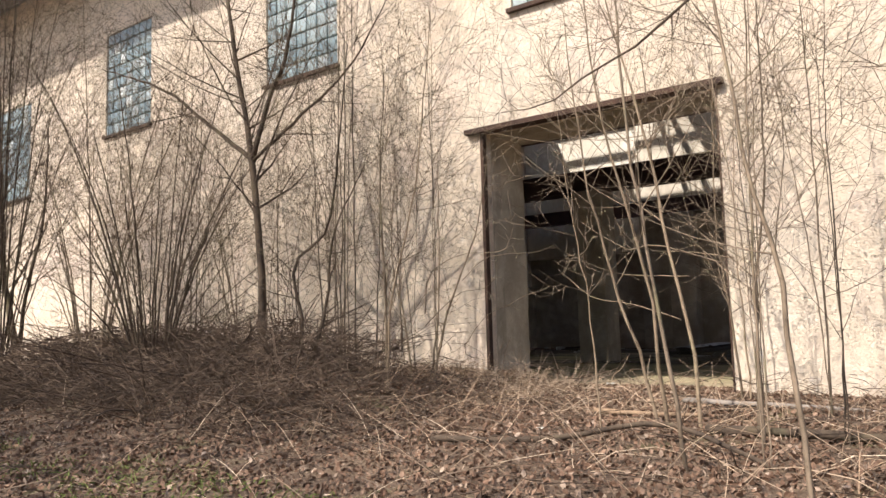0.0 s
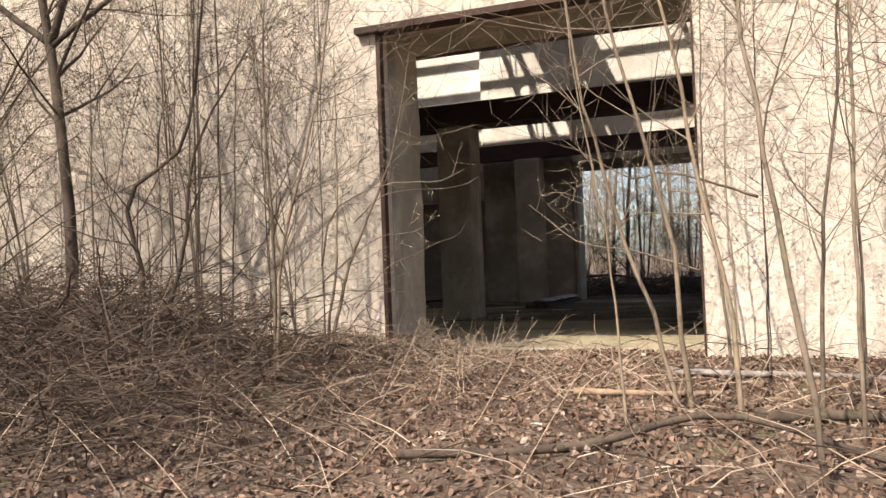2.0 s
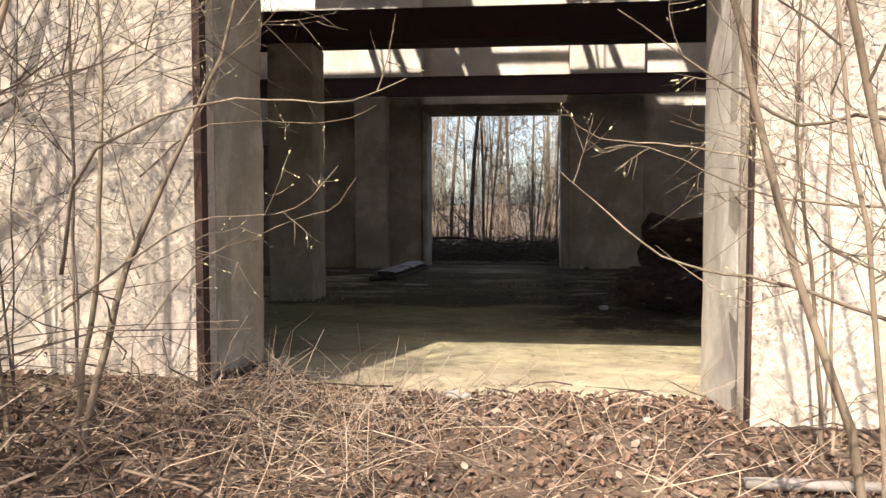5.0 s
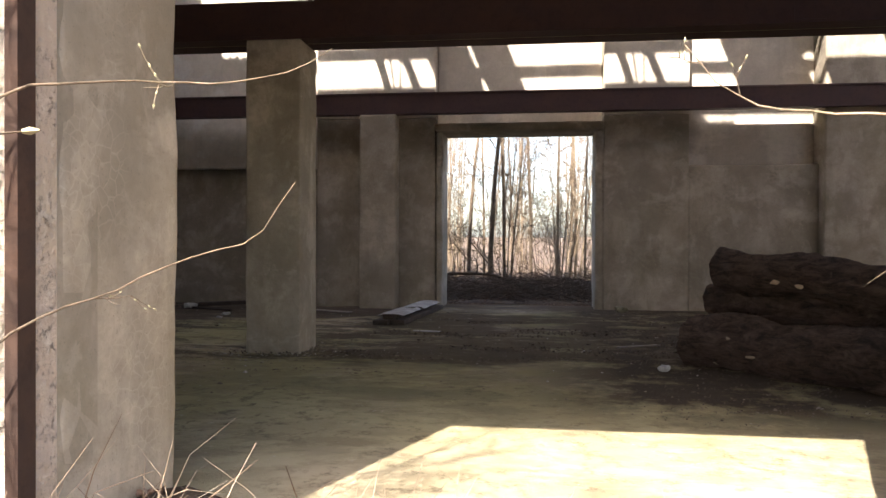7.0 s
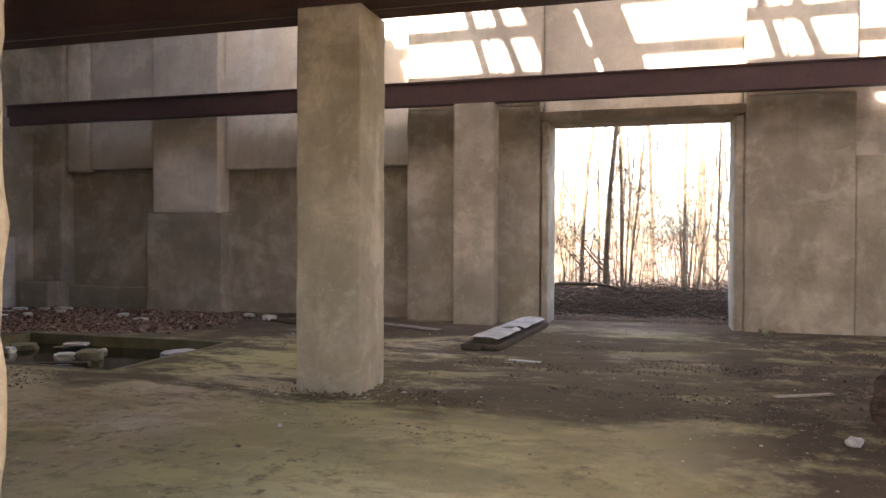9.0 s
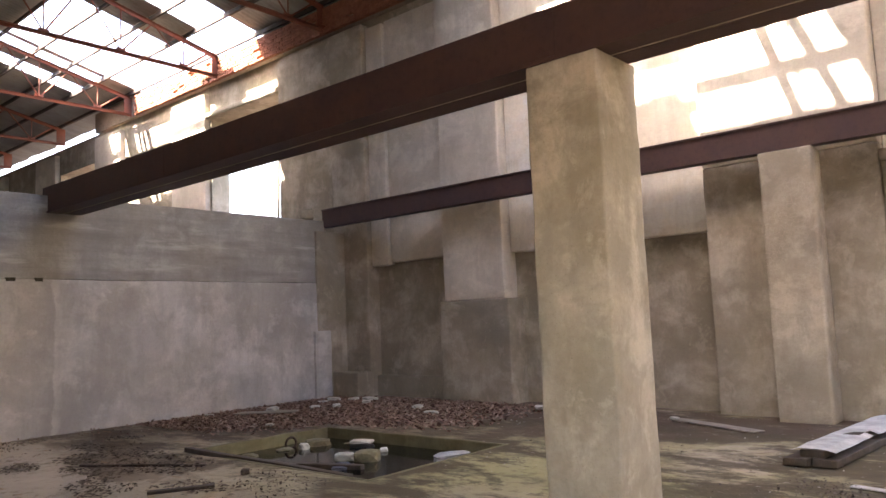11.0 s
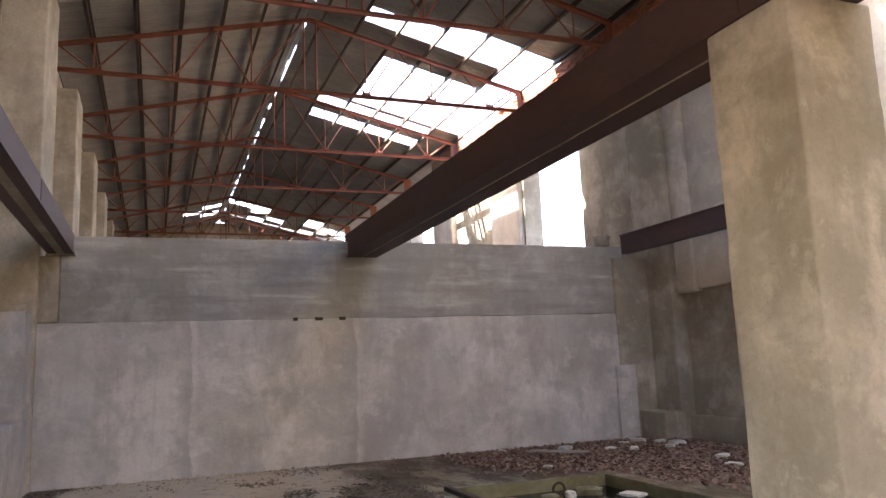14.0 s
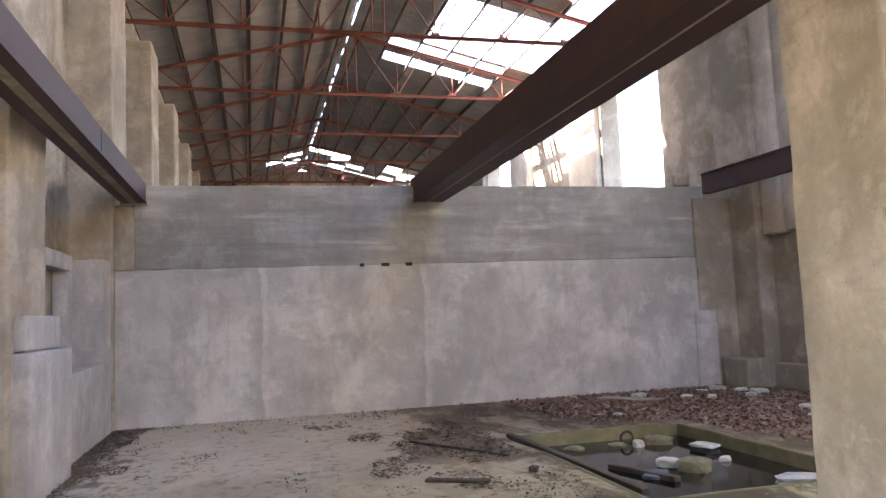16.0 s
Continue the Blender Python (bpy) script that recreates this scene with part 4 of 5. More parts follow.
def stem_points(pts, r0, rnd, n=18):
    """A smooth curve through the given points, with a little wobble, thinning upwards."""
    pts = [Vector(p) for p in pts]
    ends = [pts[0] * 2 - pts[1]] + pts + [pts[-1] * 2 - pts[-2]]
    fine = []
    for a, b, c, d in zip(ends, ends[1:], ends[2:], ends[3:]):
        for k in range(6):
            t = k / 6
            fine.append(0.5 * ((2 * b) + (c - a) * t + (2 * a - 5 * b + 4 * c - d) * t * t + (3 * b - a - 3 * c + d) * t ** 3))
    fine.append(pts[-1])
    total = sum((b - a).length for a, b in zip(fine, fine[1:]))
    out, rad = [], []
    for k in range(n + 1):
        s = total * k / n
        for a, b in zip(fine, fine[1:]):
            L = (b - a).length
            if s <= L + 1e-6:
                q = a.lerp(b, min(1.0, s / max(L, 1e-6)))
                break
            s -= L
        out.append(q + rvec(rnd) * (min(0.010, 0.0032 * total) if 0 < k < n else 0.0))
        rad.append(r0 * (1 - 0.8 * k / n) * rnd.uniform(0.95, 1.06))
    return out, rad


def farther(stems, k, thin=1.0):
    """The same stems seen from the clearing's edge, set k times as far away."""
    c = Vector((-0.9, 1.0, 1.6))
    return [([c + (Vector(p) - c) * k for p in pts], r * k * thin) for pts, r in stems]


def woody(name, stems, bark, label, category, seed, top=3, kids=(4, 7), twig=0.5, start=0.25, lift=0.05, twig_bark=None, at=None, buds=False, group="", density=1.0):
    """A tree or shrub from stems (points, radius): trunk and limbs as parts, the fine twigs as one part."""
    rnd = random.Random(seed)
    t = empty(name, at)
    tagged(t, label, category, group)
    tw = Mesh()
    bud = [] if buds else None
    for pts, r0 in stems:
        line, rad = stem_points(pts, r0, rnd)
        trunk = part("trunk", Mesh().tube(line, rad, 8 if r0 > 0.03 else 6, caps=True), bark, t, smooth=True)
        total = sum((b - a).length for a, b in zip(line, line[1:]))
        for k in range(int(1.65 * rnd.randint(*kids) * density * max(1.0, total / 2.2))):
            f = rnd.uniform(start, 0.98) * (len(line) - 1)
            i = min(int(f), len(line) - 2)
            q = line[i].lerp(line[i + 1], f - i)
            a = (line[i + 1] - line[i]).normalized()
            side = a.cross(rvec(rnd)).normalized()
            ang = radians(rnd.uniform(28, 75))
            stout = rad[i] > 0.016
            limb = Mesh() if stout else tw
            grow((limb, tw), q, a * math.cos(ang) + side * math.sin(ang), twig * total * rnd.uniform(0.28, 0.75), max(0.003, rad[i] * rnd.uniform(0.28, 0.5)), 1, rnd, top, lift, buds=bud)
            if stout:
                part("limb", limb, bark, trunk, smooth=True)
    if tw.v:
        tagged(part("twig_spray", tw, twig_bark or (BARK_GREY if bark is BARK_PALE else bark), t), kind="stuff")
    if bud:
        bm = Mesh()
        for q, d in bud:
            if rnd.random() < 0.22:
                e = q + d * 0.015
                bm.tube([q, q.lerp(e, 0.45), e], [0.002, 0.004, 0.001], 4)
        tagged(part("bud_spray", bm, BUD, t, "pale swelling buds"), kind="stuff")
    return t


def front_trees():
    S = "bare pale-barked sapling in front of the sunlit wall"
    woody("sapling", farther([([(-1.93, 6.2, 0.5), (-2.11, 6.2, 1.33), (-2.25, 6.2, 1.76), (-2.4, 6.2, 2.33), (-2.52, 6.2, 2.9), (-2.7, 6.3, 4.4)], 0.023),
                      ([(-1.90, 6.22, 0.5), (-1.97, 6.2, 1.39), (-2.0, 6.2, 1.85), (-2.15, 6.2, 2.5), (-2.36, 6.2, 3.4), (-2.5, 6.2, 4.9)], 0.025),
                      ([(-1.63, 6.15, 0.5), (-1.70, 6.2, 1.46), (-1.84, 6.2, 2.14), (-1.96, 6.2, 3.0), (-2.27, 6.2, 4.4), (-2.4, 6.2, 5.4)], 0.024)], 1.16, 0.72),
          BARK_PALE, "clump of three leaning pale saplings before the gateway", "sapling", 11, kids=(4, 6), twig=0.42, start=0.35)
    woody("sapling", [([(-1.42, 5.6, 0.45), (-1.50, 5.6, 1.2), (-1.60, 5.6, 1.9), (-1.68, 5.6, 2.5), (-1.74, 5.6, 3.1), (-1.85, 5.6, 5.6)], 0.017)], BARK_GREY, "tall straight bare sapling beside the gateway", "sapling", 12, twig=0.35, start=0.3)
    woody("sapling", [([(-0.52, 5.0, 0.4), (-0.59, 5.0, 1.33), (-0.63, 5.0, 1.88), (-0.75, 5.0, 2.4), (-0.85, 5.0, 3.2), (-1.1, 5.1, 5.4)], 0.018)], BARK_GREY, S, "sapling", 13, twig=0.35, start=0.3)
    woody("sapling", [([(-1.3, 7.0, 0.5), (-1.23, 7.0, 2.0), (-1.12, 7.0, 2.83), (-1.08, 7.0, 4.8)], 0.016), ([(-1.15, 6.5, 0.5), (-1.13, 6.5, 2.34), (-1.1, 6.5, 3.3), (-1.0, 6.5, 5.2)], 0.014)], BARK_GREY, S, "sapling", 14, twig=0.35)
    woody("sapling", [([(-2.45, 6.45, 0.55), (-2.51, 6.45, 1.71), (-2.58, 6.45, 2.2), (-2.66, 6.45, 2.7), (-2.78, 6.5, 3.7)], 0.010)], BARK_PALE, "thin bare whip before the gateway", "sapling", 15, twig=0.34, start=0.3)
    woody("tree", farther([([(-6.60, 6.2, 0.7), (-6.64, 6.2, 2.3), (-6.8, 6.2, 3.65), (-7.0, 6.2, 4.5), (-7.2, 6.2, 5.4), (-7.6, 6.2, 7.6)], 0.058),
                   ([(-6.8, 6.2, 3.6), (-6.48, 6.2, 4.33), (-6.18, 6.2, 4.81), (-5.8, 6.2, 6.4)], 0.035),
                   ([(-6.8, 6.2, 3.62), (-7.58, 6.15, 4.18), (-8.45, 6.1, 4.8), (-9.9, 6.0, 5.4)], 0.034),
                   ([(-6.8, 6.2, 3.6), (-5.99, 6.25, 4.03), (-5.26, 6.3, 4.46), (-4.6, 6.3, 5.2)], 0.028)], 1.15, 0.9),
          BARK_DARK, "grey-brown young tree forking above head height", "tree", 16, kids=(5, 7), twig=0.42, start=0.3)
    woody("shrub", [([(-6.45, 6.55, 0.8), (-6.3, 6.6, 1.6), (-6.45, 6.6, 2.37), (-5.86, 6.6, 2.8), (-5.66, 6.6, 3.8), (-5.5, 6.6, 4.9)], 0.026), ([(-6.3, 6.6, 0.8), (-5.9, 6.6, 1.9), (-5.7, 6.55, 2.7), (-5.1, 6.5, 3.5)], 0.026)],
          BARK_DARK, "crooked dark shrub with arching stems", "shrub", 17, twig=0.4)
    woody("sapling", [([(-5.24, 6.9, 0.6), (-5.19, 6.9, 1.72), (-4.96, 6.9, 2.54), (-4.78, 6.9, 3.17), (-4.63, 6.9, 4.1), (-4.5, 6.9, 5.2)], 0.018), ([(-5.3, 6.95, 0.6), (-5.25, 6.9, 1.9), (-5.3, 6.9, 3.2), (-5.2, 6.9, 4.6)], 0.02)], BARK_PALE, S, "sapling", 18, twig=0.38)
    woody("shrub", [([(-5.36, 7.8, 0.6), (-5.14, 7.8, 1.39), (-5.0, 7.8, 1.86), (-4.78, 7.8, 2.28), (-4.55, 7.8, 2.8), (-4.4, 7.8, 3.5)], 0.021), ([(-5.42, 7.85, 0.6), (-5.18, 7.8, 1.69), (-5.15, 7.8, 2.43), (-5.12, 7.8, 3.8)], 0.017), ([(-5.5, 7.7, 0.6), (-5.7, 7.8, 1.6), (-5.9, 7.8, 2.6), (-5.8, 7.8, 3.9)], 0.016)],
          BARK_PALE, "budding bare shrub beside the gateway jamb", "shrub", 19, twig=0.34, buds=True)
    woody("sapling", [([(-1.80, 8.5, 0.6), (-1.86, 8.5, 1.47), (-1.93, 8.5, 2.11), (-1.98, 8.5, 2.7), (-1.9, 8.5, 4.6)], 0.014), ([(-1.74, 8.55, 0.6), (-1.77, 8.55, 1.7), (-1.8, 8.55, 2.6), (-1.7, 8.55, 4.2)], 0.011)],
          BARK_PALE, "slim budding sapling by the gateway jamb", "sapling", 20, twig=0.30, buds=True)
    # long budding twigs that reach across the gateway
    woody("budding_branch", [([(-5.15, 7.5, 1.75), (-4.9, 7.3, 2.2), (-4.37, 7.2, 2.38), (-3.93, 7.2, 2.37), (-3.7, 7.2, 2.45)], 0.009), ([(-5.15, 7.5, 1.6), (-4.55, 7.35, 1.95), (-4.15, 7.3, 2.0), (-3.95, 7.25, 2.16)], 0.007)],
          BARK_GREY, "thin budding branch reaching across the gateway", "branch", 21, kids=(1, 2), twig=0.25, buds=True, top=2)
    woody("budding_branch", [([(-1.6, 7.3, 2.1), (-2.16, 7.2, 2.3), (-2.41, 7.2, 2.28), (-2.68, 7.2, 2.43), (-3.0, 7.2, 2.66)], 0.010), ([(-2.0, 7.3, 1.6), (-2.4, 7.25, 1.75), (-2.7, 7.2, 1.81), (-2.89, 7.2, 1.88), (-3.19, 7.2, 2.14)], 0.008), ([(-1.9, 7.3, 2.0), (-2.5, 7.2, 2.05), (-2.9, 7.1, 2.2), (-3.05, 7.1, 2.2)], 0.006)],
          BARK_GREY, "budding branch reaching out before the jamb", "branch", 22, kids=(2, 3), twig=0.3, buds=True, top=2)
    woody("budding_branch", [([(-5.5, 8.8, 1.3), (-5.2, 8.9, 1.7), (-4.86, 9.0, 1.86), (-4.63, 9.0, 1.96), (-4.41, 9.0, 2.02), (-4.27, 9.0, 2.2)], 0.0065), ([(-5.5, 8.8, 2.2), (-5.2, 8.9, 2.48), (-4.87, 9.0, 2.53), (-4.57, 9.0, 2.52), (-4.32, 9.0, 2.545), (-4.15, 9.0, 2.62)], 0.007)],
          BARK_PALE, "pale twig with swelling buds across the jamb", "branch", 23, kids=(1, 2), twig=0.16, buds=True, top=2)
    woody("budding_branch", [([(-1.9, 8.85, 2.25), (-2.4, 8.95, 2.36), (-2.79, 9.0, 2.40), (-2.89, 9.0, 2.43), (-2.98, 9.0, 2.48), (-3.08, 9.0, 2.6)], 0.007)],
          BARK_PALE, "pale twig with swelling buds across the jamb", "branch", 24, kids=(1, 2), twig=0.12, buds=True, top=2)


def fan(cx, cy, n, hmin, hmax, spread, seed, r=0.016):
    rnd = random.Random(seed)
    stems = []
    z = height(cx, cy) - 0.1
    for _ in range(n):
        a, s, h = rnd.uniform(0, 2 * math.pi), spread * rnd.uniform(0.15, 1.0), rnd.uniform(hmin, hmax)
        ox, oy = math.cos(a), math.sin(a) * 0.5
        b = Vector((cx + 0.25 * ox, cy + 0.2 * oy, z))
        stems.append(([b, b + Vector((ox * s * 0.25, oy * s * 0.25, h * 0.4)), b + Vector((ox * s * 0.6, oy * s * 0.6, h * 0.75)), b + Vector((ox * s, oy * s, h))], r * rnd.uniform(0.5, 1.1)))
    return stems


def shrubs():
    woody("shrub", fan(-9.0, 6.3, 38, 1.4, 5.2, 3.2, 31, 0.018), BARK_DARK, "dense many-stemmed bare shrub on the brush bank", "shrub", 31, kids=(3, 4), twig=0.42, top=3)
    woody("shrub", fan(-10.9, 6.5, 18, 2.0, 5.6, 3.0, 32, 0.016), BARK_GREY, "dense many-stemmed bare shrub on the brush bank", "shrub", 32, kids=(3, 5), twig=0.42)
    woody("shrub", fan(-7.9, 7.2, 7, 2.0, 4.8, 1.8, 33, 0.011), BARK_GREY, "bare shrub close to the wall", "shrub", 33, kids=(3, 5), twig=0.42)
    woody("shrub", fan(-12.8, 5.9, 36, 3.6, 8.4, 3.4, 35, 0.02), BARK_DARK, "tall dense bare shrub at the edge of the bank", "shrub", 35, kids=(3, 5), twig=0.45)
    woody("tree", [([(-13.1, 6.4, 0.6), (-13.5, 6.5, 1.6), (-13.9, 6.5, 2.5), (-14.1, 6.5, 3.7), (-14.4, 6.5, 6.5)], 0.07), ([(-13.2, 6.4, 0.7), (-12.9, 6.4, 2.2), (-12.3, 6.4, 3.6), (-12.0, 6.3, 5.2)], 0.04)], BARK_DARK, "dark young tree at the edge of the bank", "tree", 34, twig=0.36)


def overhang():
    """A tree beside the clearing whose long limb hangs over the way."""
    woody("tree", [([(1.35, 4.3, 0.2), (1.3, 4.35, 1.6), (1.2, 4.4, 3.0), (1.3, 4.4, 4.6), (1.1, 4.5, 7.0)], 0.06),
                   ([(1.2, 4.4, 3.3), (0.4, 4.4, 3.5), (-0.66, 4.4, 3.46), (-0.86, 4.4, 3.36), (-1.16, 4.4, 3.18), (-1.47, 4.4, 3.08), (-1.72, 4.4, 2.96), (-2.08, 4.4, 2.96)], 0.017)],
          BARK_DARK, "dark bare tree with a long limb hanging over the clearing", "tree", 41, kids=(3, 4), twig=0.26, start=0.35, lift=0.02)


V = []


def sapling_variants():
    """Five saplings, then set about by copying."""
    rnd = random.Random(77)
    for k in range(6):
        h = 3.6 + 0.5 * k
        stems = []
        for s in range(1 + (k % 3 > 0)):
            lx, ly = rnd.uniform(-1.3, 0.9), rnd.uniform(-0.3, 0.3)
            stems.append(([(0.08 * s, 0, -0.15), (0.05 + lx * 0.15, ly * 0.2, h * 0.3), (lx * 0.5, ly * 0.6, h * 0.65), (lx, ly, h)], rnd.uniform(0.006, 0.0125)))
        V.append(woody("sapling", stems, (BARK_GREY, BARK_DARK)[k % 2], "thin bare sapling growing close to the wall", "sapling", 50 + k, kids=(3, 5), twig=0.5, top=3, group="saplings along the wall", start=0.2))
    spots = []
    for _ in range(19):
        spots.append((rnd.uniform(-13.5, -5.7), rnd.uniform(7.0, 8.6)))
    for _ in range(6):
        spots.append((rnd.uniform(-0.9, 3.4), rnd.uniform(5.6, 8.4)))
    spots += [(-1.55, 8.2), (-0.9, 7.9), (-6.0, 7.2), (-5.6, 8.3), (-6.6, 7.7), (-7.1, 8.2), (-6.3, 8.5), (-7.6, 7.4), (-5.9, 6.6), (-1.0, 5.9)]
    for i, (x, y) in enumerate(spots):
        m = pose(x, y, height(x, y), 0, 0, rnd.uniform(0, 360)) @ Matrix.Scale(rnd.uniform(0.75, 1.15), 4)
        if i < 6:
            V[i].matrix_basis = m
        else:
            c = copy_thing(V[i % 6], m)
            c.scale = (m.to_scale())


def tall_variants():
    """Tall forest trees: behind the hall, round the clearing and at the back of the camera."""
    rnd = random.Random(99)
    T = []
    for k in range(5):
        h = 11 + 1.3 * k
        lx = (0.2, -0.5, 1.6, 0.4, -0.9)[k]
        stems = [([(0, 0, -0.3), (lx * 0.1, 0.05, h * 0.25), (lx * 0.45, 0.1, h * 0.6), (lx, 0.1, h)], (0.035, 0.045, 0.075, 0.055, 0.075)[k])]
        if k in (1, 3):
            stems.append(([(0.1, 0, -0.2), (0.5, 0.1, h * 0.3), (0.8, 0.2, h * 0.8)], 0.03))
        T.append(woody("forest_tree", stems, (BARK_FOREST, BARK_FOREST, BARK_GREY, BARK_FOREST, BARK_GREY)[k], "tall bare woodland tree with upright limbs", "tree", 200 + k, kids=(3, 4), twig=0.2, top=3, group="woodland trees", start=0.06, lift=0.06, density=0.62))
    spots = [(-5.6, 29.5, 2), (-4.4, 27.8, 1), (-2.9, 29.0, 3), (-2.2, 27.4, 0), (-6.3, 33, 0), (-3.7, 34, 4), (-4.75, 26.4, 2)]
    for _ in range(88):
        y = 30 + 42 * rnd.random() ** 1.3
        w = 4 + (y - 9) * 0.42
        spots.append((-3.9 + rnd.uniform(-w, w * 0.8), y, rnd.randrange(5)))
    spots += [(-7.4, 2.2, 0), (-6.4, 0.6, 1), (-10.6, 2.6, 0), (-9.0, 0.4, 1), (-12.6, -1.5, 1), (-15.2, -2.0, 3), (-11.6, 0.2, 3), (-8.2, -2.2, 4), (-4.4, -5.5, 1), (3.5, -3.5, 3), (6.5, 2.0, 0), (-16.5, 3.0, 4), (-1.0, -8.5, 2), (8.0, -7.0, 1), (-14.0, -6.5, 0), (-7.0, -11.0, 3)]
    for _ in range(14):
        spots.append((rnd.uniform(-26, -17), rnd.uniform(23.8, 40), rnd.randrange(5)))
    for i, (x, y, k) in enumerate(spots):
        m = pose(x, y, height(x, y), 0, 0, rnd.uniform(-25, 25)) @ Matrix.Scale(rnd.uniform(0.8, 1.2), 4)
        used = k in [s[2] for s in spots[:i]]
        if not used:
            T[k].matrix_basis = m
        else:
            copy_thing(T[k], m).scale = m.to_scale()
    # stems nobody sees, added to throw shade over the brush bank
    for k, (x, y) in enumerate(((-9.2, -1.0), (-11.2, 0.0), (-5.2, -2.6))):
        woody("thicket", fan(x, y, 11, 5.0, 9.0, 2.4, 380 + k, 0.03), BARK_GREY, "tall bare thicket added out of view to shade the brush bank", "shrub", 380 + k, kids=(3, 4), twig=0.3)
    # undergrowth behind the hall
    for k, (x, y, n) in enumerate(((-6.8, 28.5, 8), (-0.6, 29.5, 8), (-3.4, 30.5, 8), (-2.8, 24.6, 8), (-5.3, 25.6, 7), (-1.6, 26.3, 7), (-4.2, 27.2, 6))):
        woody("shrub", fan(x, y, n + 2, 1.0, 3.2, 1.6, 300 + k, 0.012), (BARK_DARK, BARK_FOREST)[k % 2], "bare undergrowth shrub behind the back gateway", "shrub", 300 + k, kids=(3, 4), twig=0.45)
    rnd2 = random.Random(404)
    for k in range(9):
        x, y = rnd2.uniform(-7.6, 0.4), rnd2.uniform(26.5, 35)
        woody("thicket", fan(x, y, 9, 2.6, 6.5, 1.5, 340 + k, 0.018), (BARK_FOREST, BARK_GREY)[k % 2], "dense thicket of thin bare stems behind the hall", "shrub", 340 + k, kids=(2, 3), twig=0.34)
    woody("fallen_branch", [([(-6.4, 23.9, 1.25), (-4.6, 23.8, 1.3), (-3.6, 23.9, 0.95), (-2.4, 24.2, 1.0), (-1.6, 24.4, 0.9)], 0.045)], BARK_DARK, "dark fallen branch lying across the back gateway", "branch", 320, kids=(3, 4), twig=0.3, top=3)


# ---- ground cover ----
def leaf_sheet(name, n, region, mat, label, seed, size=(0.035, 0.075), flat=0.5, keep=None, base=None):
    """Fallen leaves, each folded along its rib."""
    rs = np.random.RandomState(seed)
    x0, x1, y0, y1 = region
    V_, F_ = [], []
    shape = np.array([(-0.5, 0, 0.0), (-0.1, 0.32, 0.10), (0.5, 0, 0.0), (-0.1, -0.32, 0.10), (0.25, 0.22, 0.12), (0.25, -0.22, 0.05)])
    k = 0
    while k < n:
        x, y = rs.uniform(x0, x1), rs.uniform(y0, y1)
        if keep is not None and not keep(x, y, rs.rand()):
            n -= 0.35
            continue
        z = (base if base is not None else height(x, y)) + rs.uniform(0.004, 0.03)
        s = rs.uniform(*size)
        a, b, c = rs.uniform(0, 6.28), rs.normal(0, flat), rs.normal(0, flat)
        R = np.array(Euler((b, c, a)).to_matrix())
        q = (shape * s * np.array([1, rs.uniform(0.7, 1.2), rs.uniform(-1.5, 2.0)])) @ R.T + (x, y, z)
        i = len(V_)
        V_.extend(map(tuple, q))
        F_ += [(i, i + 5, i + 2), (i, i + 3, i + 5), (i, i + 2, i + 4), (i, i + 4, i + 1)]
        k += 1
    m = Mesh()
    m.v, m.f = V_, F_
    tagged(part(name, m, mat), label, "leaf litter", kind="stuff")


def blades(name, n, region, mat, label, cat, seed, length, r, droop=0.6, keep=None, base=None, flat=False, pile=0.25, curl=0.22):
    rnd = random.Random(seed)
    m = Mesh()
    x0, x1, y0, y1 = region
    for _ in range(n):
        x, y = rnd.uniform(x0, x1), rnd.uniform(y0, y1)
        if keep is not None and not keep(x, y, rnd.random()):
            continue
        z = base if base is not None else height(x, y)
        L = rnd.uniform(*length)
        a = rnd.uniform(0, 6.28)
        up = rnd.uniform(0.02, 0.35) if flat else rnd.uniform(0.35, 1.3)
        d = Vector((math.cos(a), math.sin(a), up)).normalized()
        p = Vector((x, y, z + (rnd.uniform(0, pile) if flat else -0.02)))
        pts = [p]
        for i in range(3):
            d = (d + Vector((0, 0, -droop * rnd.uniform(0.0, 0.8))) + rvec(rnd) * curl).normalized()
            p = p + d * (L / 3)
            p.z = max(p.z, z + 0.004)
            pts.append(p.copy())
        q = r * rnd.uniform(0.6, 1.4)
        m.tube(pts, [q, q * 0.9, q * 0.7, q * 0.3], 3, caps=False)
    tagged(part(name, m, mat), label, cat, kind="stuff")


